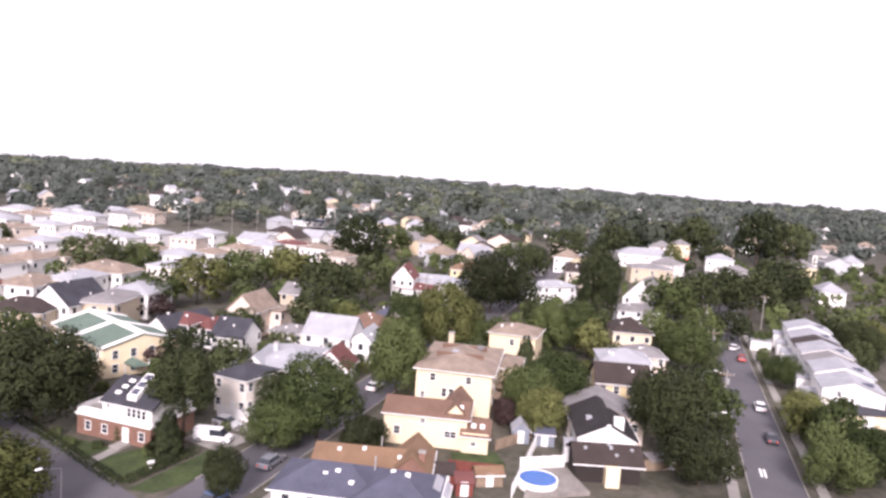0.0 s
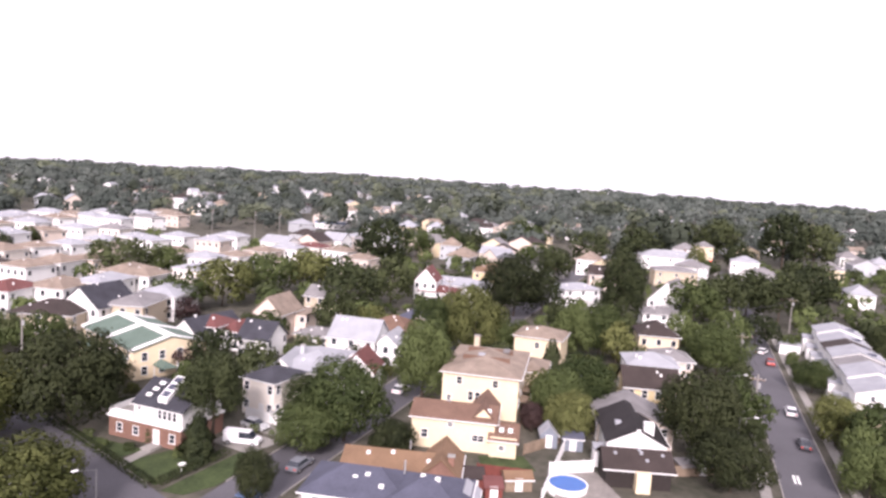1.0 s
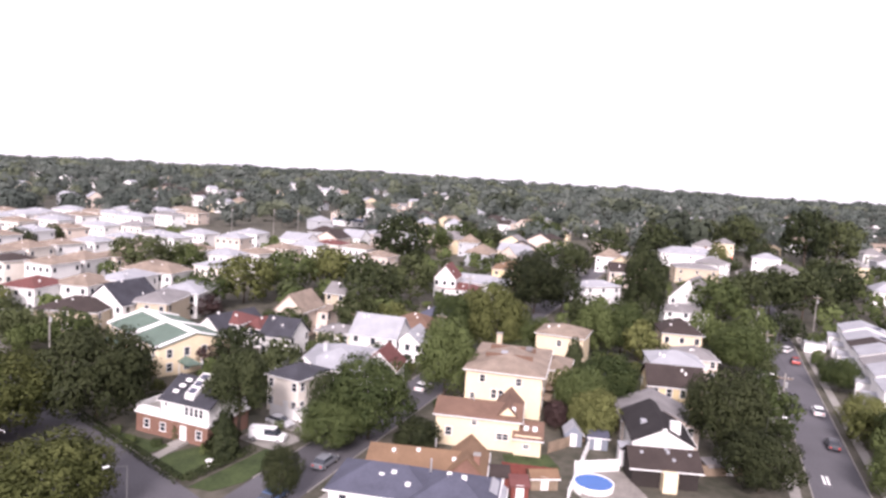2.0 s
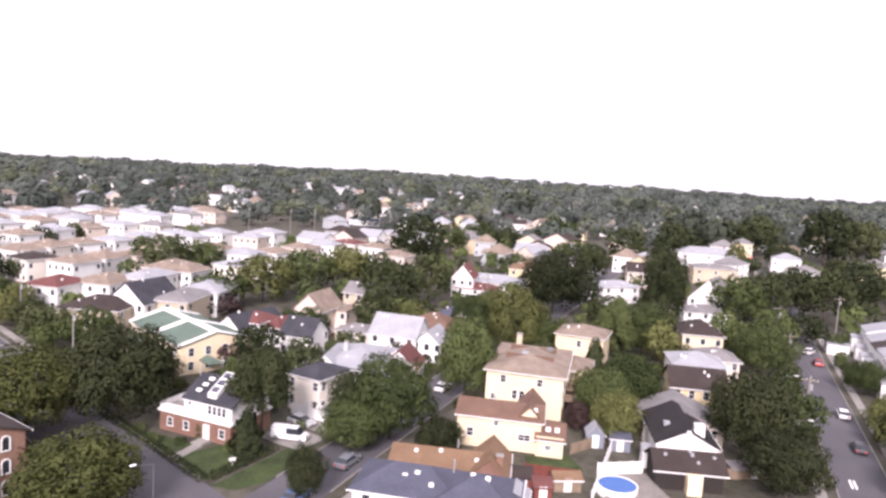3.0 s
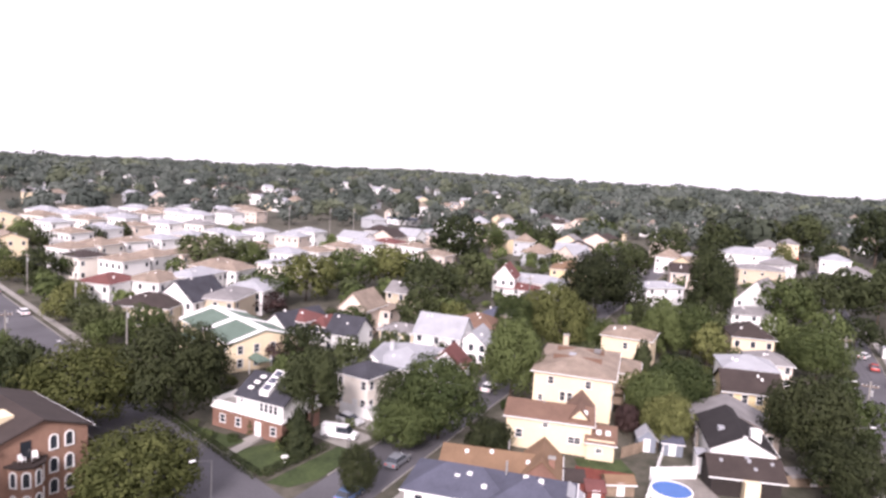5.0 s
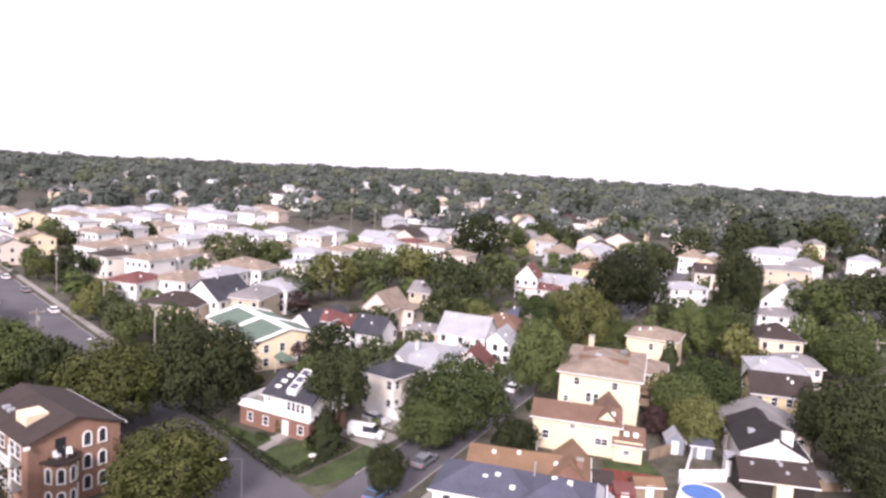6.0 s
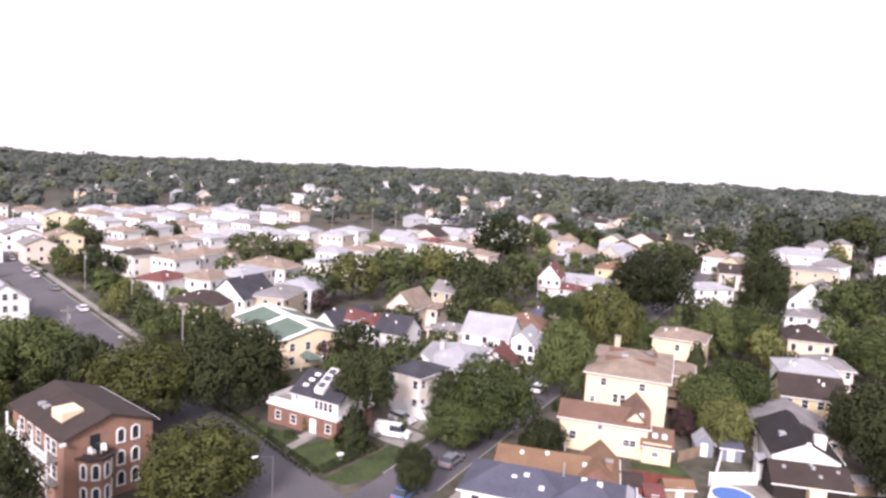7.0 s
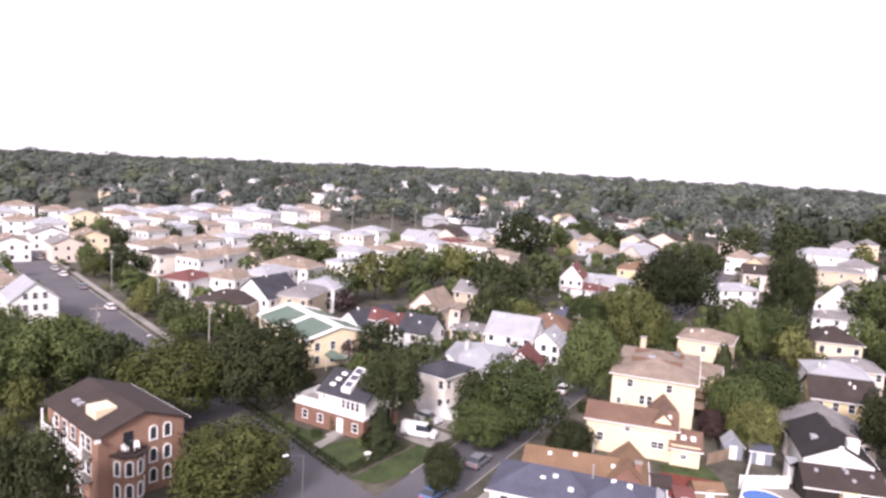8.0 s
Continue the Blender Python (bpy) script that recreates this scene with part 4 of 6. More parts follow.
def cream_gable_house():
    h = thing("house", pose(31.3, 95.0, 0, 0, 0, -19), "cream house with a rust-brown gabled roof and side wing", "house", "houses between the two streets")
    block(h, 12.4, 7.2, -0.3, 4.9, "cream", "roof_rust", "gable_x", 1.35, 0, 3.6, 0.4)
    block(h, 3.8, 9.0, -0.3, 4.8, "cream", "roof_rust", "gable_y", 2.0, 4.4, 5.2, 0.35)
    block(h, 3.9, 5.6, -0.3, 2.9, "cream", "roof_rust", "gable_x", 1.5, 7.6, 1.9, 0.35)
    for x in (3.4, 4.3):
        window_at(h, x, 0, 2.2, 0, 0.8, 0.9)
    window_at(h, -0.4, 0, 3.9, 0, 0.7, 0.6)
    window_at(h, 7.4, -0.9, 1.5, 0, 0.8, 0.6)
    window_at(h, -4.2, 0, 2.2, 0, 0.9, 1.2)
    for x in (6.9, 8.2):
        part("skylight", box(x, -0.2, 3.6, x + 0.7, 0.7, 4.05, 0.04), MAT["trim"], h)
    part("roof_vent", box(4.9, 1.2, 5.6, 5.5, 1.7, 6.3, 0.04), MAT["trim"], h)
    part("stack", tube((-1.0, 3.4, 5.9), (-1.0, 3.4, 7.0), 0.12, 0.12), MAT["metal"], h)


def ochre_house():
    h = thing("house", pose(21.4, 82.1, 0, 0, 0, -17), "low red brick house with an ochre gabled roof", "house", "houses between the two streets")
    block(h, 13.6, 6.4, -0.3, 2.8, "brick", "roof_orange", "gable_x", 1.45, -0.5, 3.2, 0.4)
    block(h, 4.6, 7.6, -0.3, 3.0, "brick", "roof_orange", "gable_y", 2.1, 5.4, 3.4, 0.35)
    windows_row(h, 4, 12, 0, 1.7, 0)
    for x, y, z in ((-4.6, 2.0, 3.8), (3.4, 1.5, 3.6), (-1.4, 2.4, 4.0)):
        part("roof_vent", box(x, y, z - 0.4, x + 0.5, y + 0.5, z + 0.3, 0.05), MAT["trim"], h)
    part("stack", tube((1.0, 3.4, 4.4), (1.0, 3.4, 5.6), 0.1, 0.1), MAT["metal"], h)
    chimney(h, 6.6, 1.0, 2.6, 5.0, "brick", 0.4)


def blue_grey_house():
    h = thing("house", pose(15.2, 75.0, 0, 0, 0, -20), "low white house with a blue-grey hipped shingle roof", "house", "houses between the two streets")
    block(h, 12.4, 8.0, -0.3, 3.2, "white", "roof_blue", "hip", 1.9, 0, 4.0, 0.5)
    block(h, 9.4, 9.0, -0.3, 3.2, "white", "roof_blue", "hip", 2.1, 8.2, 3.4, 0.5)
    block(h, 3.0, 3.2, -0.3, 2.6, "white", "roof_light", "gable_y", 1.0, 12.4, 5.4, 0.3)
    windows_row(h, 4, 12, 0, 1.7, 0)
    windows_row(h, 3, 9, -1.1, 1.7, 0, 8.2)
    for x, y, z in ((-0.8, 2.2, 4.2), (0.6, 2.6, 4.5), (2.6, 1.2, 3.9), (7.2, 3.0, 5.0), (9.0, 2.6, 5.0)):
        part("roof_vent", box(x, y, z - 0.4, x + 0.6, y + 0.5, z + 0.28, 0.05), MAT["trim"], h)
    part("stack", tube((5.0, 4.6, 4.4), (5.0, 4.6, 6.1), 0.11, 0.11), MAT["metal"], h)


def brown_roof_house():
    h = thing("house", pose(54.1, 80.7, 0, 0, 0, -14), "low house with shaded walls and a dark brown gabled roof", "house", "houses between the two streets")
    block(h, 8.8, 5.4, -0.3, 3.0, "shaded_siding", "roof_brown", "gable_x", 1.6, 0, 2.7, 0.5)
    part("bulkhead", box(-0.6, -1.5, -0.2, 1.3, -0.02, 2.7, 0.03), MAT["cream"], h, "pale cream entry bulkhead against the shaded wall")
    for x, y, z in ((-3.2, 1.6, 4.1), (0.4, 1.8, 4.3), (1.0, 0.8, 3.6), (3.3, 1.7, 4.1), (0.2, 2.3, 4.5)):
        part("roof_vent", box(x, y, z - 0.4, x + 0.45, y + 0.4, z + 0.25, 0.05), MAT["roof_light"], h)
    g = thing("house", pose(56.4, 86.0, 0, 0, 0, -18), "white gabled house with a blackish brown roof", "house", "houses between the two streets")
    block(g, 8.4, 13, -0.3, 4.3, "white", "roof_black", "gable_y", 2.1, 0, 6.5, 0.3)
    part("rake_board", box(-0.3, -0.45, 6.1, 0.3, -0.33, 6.4), MAT["trim"], g)
    part("chimney", box(0.9, 0.5, 4.8, 2.3, 1.6, 7.1), MAT["white"], g, "broad white-painted chimney")
    part("skylight", box(-2.6, 4.2, 4.9, -1.7, 5.4, 5.7, 0.04), MAT["roof_light"], g)
    block(g, 1.6, 2.4, -0.3, 2.6, "white", "roof_light", "flat", 0.2, -5.1, 1.4, 0.1)


def corner_house():
    """Brick below with a terrace over its end, a white storey above under a dark roof with skylights and a dormer."""
    h = thing("house", pose(-12.6, 99.6, 0, 0, 0, -32), "white and red brick corner house with a dark roof", "house")
    part("wall", wall_mesh(13.0, 9.0, -0.3, 3.0), MAT["brick"], h, "red brick lower storey").location = (0, 4.5, 0)
    part("floor_band", box(-6.7, -0.25, 2.9, 6.7, 9.2, 3.2), MAT["trim"], h)
    block(h, 8.6, 8.4, 3.15, 5.7, "white", "roof_dark", "gable_x", 2.5, 2.2, 4.4, 0.35)
    deck = part("terrace", box(-6.4, 0.1, 3.2, -2.2, 8.8, 3.3), MAT["concrete"], h)
    rail = bmesh.new()
    add_box(rail, -6.5, 0.0, 3.2, -2.2, 0.12, 4.15)
    add_box(rail, -6.5, 0.12, 3.2, -6.38, 8.8, 4.15)
    part("parapet", rail, MAT["trim"], deck)
    for k in range(4):
        window_at(h, 2.6 + k * 0.85, 0.2, 4.6, 0, 0.6, 1.3)
    window_at(h, -1.1, 0.2, 4.9, 0, 0.5, 0.5)
    window_at(h, -2.1, 4.0, 4.5, 3, 1.2, 1.4)
    for k in range(3):
        y = 1.2 + k * 1.05
        s = part("skylight", box(-0.45, -0.28, -0.06, 0.45, 0.28, 0.1, 0.02), MAT["trim"], h, "white-framed skylight")
        s.matrix_local = pose(-0.3 + 0.25 * k, y, 6.35 + (y - 0.6) * 0.56, 31, 0, 0)
    side = [(0.7, 5.9), (5.6, 6.4), (5.6, 8.35), (4.5, 8.95), (0.7, 6.75)]
    bm = bmesh.new()
    ends = [[bm.verts.new((x, y, z)) for y, z in side] for x in (1.7, 3.3)]
    bm.faces.new(ends[0][::-1])
    bm.faces.new(ends[1])
    for k in range(5):
        bm.faces.new((ends[0][k], ends[0][(k + 1) % 5], ends[1][(k + 1) % 5], ends[1][k]))
    dormer = part("dormer", bm, MAT["trim"], h, "long white roof light following the slope")
    for k in range(3):
        pane = part("dormer_light", box(-0.6, -0.52, 0.0, 0.6, 0.52, 0.06, 0.02), MAT["roof_blue"], dormer, "blue-grey pane")
        y = 1.45 + k * 1.2
        pane.matrix_local = pose(2.5, y, 6.75 + (y - 0.7) * 0.579, 30.07, 0, 0)
    door_at(h, 2.2, 0.0, 0.2, 0)
    part("porch_step", box(1.2, -2.0, -0.2, 3.2, -0.02, 0.25), MAT["concrete"], h)
    for x in (-4.5, -1.5, 5.0):
        window_at(h, x, 0, 1.5, 0, 0.9, 1.2)


def arched_window(parent, m, w, high):
    """A white arched frame with a set-back pane."""
    n = 8
    def outline(half, top):
        pts = [(-half, 0), (half, 0)]
        for i in range(n + 1):
            a = math.pi * i / n
            pts.append((half * math.cos(a), top + half * math.sin(a)))
        return pts
    outer, inner = outline(w / 2 + 0.16, high - w / 2), outline(w / 2, high - w / 2)
    inner = [(x, z + (0.14 if z == 0 else 0.0)) for x, z in inner]
    bm = bmesh.new()
    rows = [[bm.verts.new((x, y, z)) for x, z in o] for o, y in ((outer, -0.12), (inner, -0.12), (outer, 0.02), (inner, 0.02))]
    for i in range(len(outer)):
        j = (i + 1) % len(outer)
        bm.faces.new((rows[0][i], rows[0][j], rows[1][j], rows[1][i]))
        bm.faces.new((rows[0][j], rows[0][i], rows[2][i], rows[2][j]))
        bm.faces.new((rows[1][i], rows[1][j], rows[3][j], rows[3][i]))
    f = part("window", bm, MAT["trim"], parent, "white arched window")
    f.matrix_local = m
    pane = bmesh.new()
    pane.faces.new([pane.verts.new((x, -0.02, z)) for x, z in inner])
    part("pane", pane, MAT["glass"], f)


def balcony_chair(m):
    """A white garden chair: seat, sloped back, arms and four legs."""
    c = thing("garden_chair", m, "white plastic garden chair on a balcony", "chair", "balcony chairs")
    part("seat", box(-0.27, -0.27, 0.42, 0.27, 0.27, 0.47, 0.015), MAT["trim"], c)
    back = part("backrest", box(-0.27, -0.03, 0.0, 0.27, 0.03, 0.55, 0.015), MAT["trim"], c)
    back.matrix_local = pose(0, 0.26, 0.45, -12, 0, 0)
    for sx in (-0.27, 0.27):
        part("armrest", box(sx - 0.03, -0.25, 0.64, sx + 0.03, 0.3, 0.68, 0.01), MAT["trim"], c)
        for sy in (-0.23, 0.23):
            part("leg", box(sx - 0.025, sy - 0.025, 0, sx + 0.025, sy + 0.025, 0.64), MAT["trim"], c)


def brick_house():
    """Three storeys, a gable towards the crossing, an eight-sided bay, balconies along the street side."""
    h = thing("house", pose(-34.6, 74.6, 0, 0, 0, 47), "three-storey orange brick house with white arched windows", "house")
    w, d = 10.0, 15.0
    block(h, w, d, -0.3, 8.3, "orange_brick", "roof_brown", "gable_y", 1.8, w / 2, d / 2, 0.45)
    part("fascia", box(-0.6, -0.7, 7.75, 0.0, -0.45, 8.1), MAT["trim"], h)
    for x in (6.2, 7.9):
        for z in (1.0, 3.5, 6.2):
            arched_window(h, pose(x, 0, z), 0.75, 1.7)
    bx = 0.9
    bay = part("bay", add_prism(bmesh.new(), [(bx + px, py) for px, py in ((0.6, 0), (1.2, -1.3), (2.4, -1.9), (3.6, -1.3), (4.2, 0))], -0.3, 5.6), MAT["orange_brick"], h, "angled brick bay")
    part("bay_roof", add_prism(bmesh.new(), [(bx + px, py) for px, py in ((0.2, 0), (0.95, -1.6), (2.4, -2.3), (3.85, -1.6), (4.6, 0))], 5.6, 5.85), MAT["roof_brown"], bay)
    rail = bmesh.new()
    add_prism(rail, [(bx + px, py) for px, py in ((1.0, -0.2), (1.3, -1.1), (2.4, -1.6), (3.5, -1.1), (3.8, -0.2), (3.6, -0.2), (3.35, -1.0), (2.4, -1.45), (1.45, -1.0), (1.2, -0.2))], 5.85, 6.15)
    part("balcony_rail", rail, MAT["roof_brown"], bay)
    for cx, cy, a in ((0.9, -0.65, -65), (1.8, -1.6, -26.6), (3.0, -1.6, 26.6), (3.9, -0.65, 65)):
        for z in (0.6, 3.3):
            arched_window(bay, pose(bx + cx, cy, z, 0, 0, a), 0.62, 1.75)
    door_at(h, bx + 2.4, 0, 5.9, 0, 0.9, 2.0, "glass")
    for cx, turn in ((1.75, 20), (3.05, -20)):
        balcony_chair(h.matrix_world @ pose(bx + cx, -0.7, 5.85, 0, 0, turn))
    part("loggia_floor", box(-1.3, 1.5, 5.3, -0.02, 13.5, 5.5), MAT["concrete"], h)
    part("loggia_floor", box(-1.3, 1.5, 2.5, -0.02, 13.5, 2.7), MAT["concrete"], h)
    for z in (2.7, 5.5):
        r = bmesh.new()
        add_box(r, -1.32, 1.5, z, -1.2, 13.5, z + 0.16)
        add_box(r, -1.32, 1.5, z + 0.85, -1.2, 13.5, z + 1.0)
        for k in range(25):
            add_box(r, -1.29, 1.5 + k * 0.495, z + 0.16, -1.22, 1.62 + k * 0.495, z + 0.85)
        part("balcony_rail", r, MAT["trim"], h)
        for y in (2.6, 4.2, 7.0, 9.5, 12.0):
            window_at(h, 0, y, z + 1.1, 3, 1.2, 1.5)
    for y in (1.55, 5.5, 9.5, 13.3):
        part("pillar", box(-1.28, y, -0.3, -1.08, y + 0.2, 8.0), MAT["trim"], h)
    part("roof_bulkhead", box(1.2, 3.6, 8.4, 3.6, 6.4, 9.9), MAT["cream"], h, "pale cream bulkhead standing through the roof")
    for y in (9.0, 10.4):
        part("skylight", box(1.4, y, 8.7, 2.2, y + 0.8, 9.2, 0.04), MAT["roof_light"], h)


def balcony_house():
    h = thing("house", pose(-87.0, 147.5, 0, 0, 0, 40), "tall white wooden house with two rows of balconies", "house")
    block(h, 9.0, 12.0, -0.3, 6.2, "white", "roof_light", "gable_y", 3.6, 4.5, 6.0, 0.3)
    for z in (3.0, 5.9):
        b = part("balcony", box(-1.6, 0.3, z - 0.2, -0.02, 11.7, z), MAT["trim"], h)
        r = bmesh.new()
        add_box(r, -1.6, 0.3, z + 0.85, -1.5, 11.7, z + 0.95)
        for k in range(24):
            add_box(r, -1.58, 0.3 + k * 0.49, z, -1.52, 0.38 + k * 0.49, z + 0.85)
        part("railing", r, MAT["trim"], b)
    for y in (2, 5, 8, 10.5):
        for z in (1.4, 4.2):
            window_at(h, 0, y, z, 3, 1.3, 1.7)
    for x in (2.6, 4.5, 6.4):
        for z in (1.5, 4.3, 6.9):
            window_at(h, x, 0, z, 0, 0.9, 1.3)


def row_of_white_houses():
    """Houses side by side along the street, each a little apart in height and roof colour."""
    rnd = random.Random(8)
    roofs = ("roof_light", "roof_light", "roof_grey", "roof_light", "roof_brown", "roof_light", "roof_light")
    for k in range(7):
        p = Vector((110.4, 104.8)) + Vector((0.557, 0.83)) * (k * 9.6)
        h = thing("house", pose(p.x, p.y, 0, 0, 0, -33), "white terraced house with a low %s roof" % ("brown" if k == 4 else "grey" if k == 2 else "pale grey"), "house", "row of white houses")
        e = 5.8 + rnd.uniform(-0.3, 0.6)
        block(h, 10.5, 9.0, -0.3, e, "white", roofs[k], "gable_y", 1.7, 5.2, 4.5, 0.3)
        block(h, 2.6, 3.0, -0.3, e - 2.6, "white", "roof_light", "shed", 0.5, -1.3, 5.0, 0.15)
        for z in (1.6, 4.2):
            window_at(h, 0, 2.4, z, 3, 0.9, 1.3)
            window_at(h, 0, 7.6, z, 3, 0.9, 1.3)
        window_at(h, 2.8, 0, e - 0.9, 0, 0.7, 0.9)
        part("roof_panel", box(6.0, 1.0, e + 0.95, 8.6, 2.6, e + 1.25), MAT["roof_blue"], h)
    g = thing("garage", pose(114.0, 99.0, 0, 0, 0, -12), "low cream garage with a dark flat roof", "garage")
    block(g, 10.0, 6.0, -0.3, 2.7, "cream", "roof_dark", "shed", 0.7, 2.0, 2.0, 0.4)
    part("garage_door", box(-0.5, -1.12, 0.0, 1.9, -1.01, 2.2), MAT["trim"], g)
    block(thing("garage", pose(134.8, 152.5, 0, 0, 0, -30), "small white garage beside the street", "garage"), 5.0, 5.0, -0.3, 2.6, "white", "roof_light", "flat", 0.2, 0, 2.5, 0.2)


def green_roof_houses():
    """Two joined cream houses in line; low green roof slopes parted by white ridge boards and a white party wall."""
    for k in (-1, 1):
        h = thing("house", pose(-21.8 + k * 3.5, 142.4 - k * 4.9, 0, 0, 0, -55), "cream joined house with green roof slopes and white ridge", "house", "green-roofed pair")
        block(h, 12.0, 14.0, -0.3, 5.6, "cream", "roof_green", "gable_x", 1.9, 0, 0, 0.3)
        part("ridge_board", box(-6.2, -0.75, 7.38, 6.2, 0.75, 7.66), MAT["trim"], h)
        for sx in (-6.28, 5.28):
            for s in (-1, 1):
                rk = part("rake_board", box(0, -3.9, -0.02, 1.0, 3.9, 0.16), MAT["trim"], h)
                rk.matrix_local = pose(sx, s * 3.66, 6.58, -s * 15.2, 0, 0)
        block(h, 3.6, 3.0, -0.3, 3.2, "cream", "roof_green", "gable_y", 1.1, 1.5, -8.4, 0.3)
        for x2 in (-4.2, -1.6, 3.8):
            window_at(h, x2, -7.0, 4.2, 0)
        if k > 0:
            for y2 in (-5.0, -1.7, 1.7, 5.0):
                for z in (1.6, 4.2):
                    window_at(h, 6.0, y2, z, 1, 1.0, 1.5)
            porch = part("porch_roof", roof_mesh(5.0, 2.2, 2.7, 0.6, "hip", 0.3), MAT["roof_green"], h)
            porch.location = (7.2, -2.0, 0)
            for py in (-4.2, 0.2):
                part("porch_post", box(8.1, py, -0.3, 8.25, py + 0.15, 2.7), MAT["trim"], h)
        window_at(h, -3.2, -7.0, 1.5, 0)


tall_cream_house()
cream_gable_house()
ochre_house()
blue_grey_house()
brown_roof_house()
corner_house()
brick_house()
balcony_house()
row_of_white_houses()
green_roof_houses()
FOOT += [(38.7, 118, 11), (31, 98, 8), (21, 85, 8), (18, 77, 10), (55, 83, 7), (57, 92, 8), (-10, 103, 9), (-33, 83, 10), (-86, 157, 9), (-28, 147, 10), (-21, 137, 10)]
FOOT += [(117 + 5.35 * k, 106 + 7.97 * k, 8) for k in range(7)]


def pale_wing():
    h = thing("house", pose(5.6, 118.6, 0, 0, 0, -20), "white gabled house joined to a pale-roofed neighbour", "house", "houses behind the corner house")
    block(h, 5.0, 7.0, -0.3, 5.2, "white", "roof_light", "gable_y", 2.2, 0, 3.5, 0.3)
    block(h, 4.0, 5.0, -0.3, 4.2, "cream", "roof_light", "hip", 1.2, -4.4, 3.0, 0.3)
    window_at(h, 0, 0, 3.9, 0, 1.0, 1.5)
    arched_window(h, pose(-4.4, 0.5, 1.6), 1.0, 2.2)
    chimney(h, 1.8, 6.0, 5.0, 8.4, "grey", 0.35)


pale_wing()


# ---- cars ----
PAINT = {n: material("car_paint_" + n, c, 0.25, 0.04, 2.0, 5.0, 0.0, spec=0.6) for n, c in
         (("white", (0.8, 0.8, 0.8)), ("silver", (0.48, 0.49, 0.5)), ("dark", (0.03, 0.03, 0.04)), ("red", (0.35, 0.04, 0.03)), ("blue", (0.10, 0.16, 0.30)), ("grey", (0.2, 0.21, 0.23)))}
WHEEL = []


def car(x, y, rot, paint, van=False, long=4.6, label=""):
    """A car along its own x: a shaped body, a glazed cabin with a roof, four wheels with rims."""
    h = thing("van" if van else "car", pose(x, y, 0.05, 0, 0, rot), label or paint + " car parked at the roadside", "van" if van else "car", "parked cars")
    L, W = long / 2, 0.9
    body = bmesh.new()
    side = [(-L, 0.35), (-L + 0.1, 0.8), (-L + 0.15, 0.95), (L - 1.3, 0.92), (L - 0.2, 0.78), (L, 0.5), (L - 0.05, 0.3)]
    if van:
        side = [(-L, 0.35), (-L, 1.1), (L - 0.9, 1.1), (L - 0.1, 0.95), (L, 0.5), (L - 0.05, 0.3)]
    ends = [[body.verts.new((px, py, pz)) for px, pz in side] for py in (-W, W)]
    body.faces.new(ends[0])
    body.faces.new(ends[1][::-1])
    for i in range(len(side)):
        j = (i + 1) % len(side)
        body.faces.new((ends[0][j], ends[0][i], ends[1][i], ends[1][j]))
    bmesh.ops.bevel(body, geom=body.edges[:], offset=0.06, segments=2, affect="EDGES")
    part("body", body, PAINT[paint], h)
    z0, z1 = (1.08, 1.95) if van else (0.9, 1.42)
    cab = ((-L + 0.05, -L + 0.1, L - 0.85, L - 1.5) if van else (-L + 0.3, -L + 0.95, L - 1.25, L - 2.0))
    glass = bmesh.new()
    lo = [glass.verts.new(p) for p in ((cab[0], -W + 0.06, z0), (cab[2], -W + 0.06, z0), (cab[2], W - 0.06, z0), (cab[0], W - 0.06, z0))]
    hi = [glass.verts.new(p) for p in ((cab[1], -W + 0.2, z1), (cab[3], -W + 0.2, z1), (cab[3], W - 0.2, z1), (cab[1], W - 0.2, z1))]
    glass.faces.new(lo[::-1])
    glass.faces.new(hi)
    for i in range(4):
        j = (i + 1) % 4
        glass.faces.new((lo[i], lo[j], hi[j], hi[i]))
    part("cabin_glass", glass, MAT["glass"], h)
    part("roof", box(cab[1] - 0.05, -W + 0.17, z1 - 0.01, cab[3] + 0.05, W - 0.17, z1 + 0.07, 0.03), PAINT[paint], h)
    if van:
        for s in (-1, 1):
            part("side_panel", box(-L + 0.1, s * (W - 0.09) - 0.05, z0, -0.3, s * (W - 0.09) + 0.05, z1 - 0.05), PAINT[paint], h)
    if not WHEEL:
        WHEEL.append(mesh_of(tube((0, -0.11, 0), (0, 0.11, 0), 0.33, 0.33, 14), "wheel", MAT["tyre"]))
        WHEEL.append(mesh_of(tube((0, -0.12, 0), (0, 0.12, 0), 0.19, 0.19, 10), "rim", MAT["metal"]))
    for px in (-L + 0.85, L - 0.85):
        for py in (-W + 0.08, W - 0.08):
            w = part("wheel", WHEEL[0], None, h)
            w.location = (px, py, 0.33)
            part("rim", WHEEL[1], None, w)
    for py in (-0.6, 0.6):
        part("headlight", box(L - 0.12, py - 0.18, 0.55, L + 0.01, py + 0.18, 0.7, 0.02), MAT["trim"], h)
        part("tail_light", box(-L - 0.01, py - 0.15, 0.6, -L + 0.1, py + 0.15, 0.8, 0.02), MAT["red_canvas"], h)
    return h


B_ROT, A_ROT = 58.0, 128.0
car(1.0, 98.6, -18, "white", True, 5.4, "long white van parked in a driveway")
car(9.2, 89.8, B_ROT, "grey", label="grey car parked under the street trees")
car(3.0, 80.2, B_ROT, "blue", label="blue car stopped near the crossing")
car(27.5, 122.0, B_ROT, "white", label="white car parked along the side street")
car(31.0, 129.0, B_ROT, "grey")
car(90.4, 93.2, B_ROT, "dark", label="dark car parked beside the street")
car(100.0, 108.4, B_ROT, "white", label="white car parked beside the street")
car(121.8, 143.0, B_ROT, "red", label="red car standing in the street")
car(127.4, 153.4, B_ROT - 20, "white", label="white car in front of a garage")
car(137.0, 172.0, B_ROT, "silver")
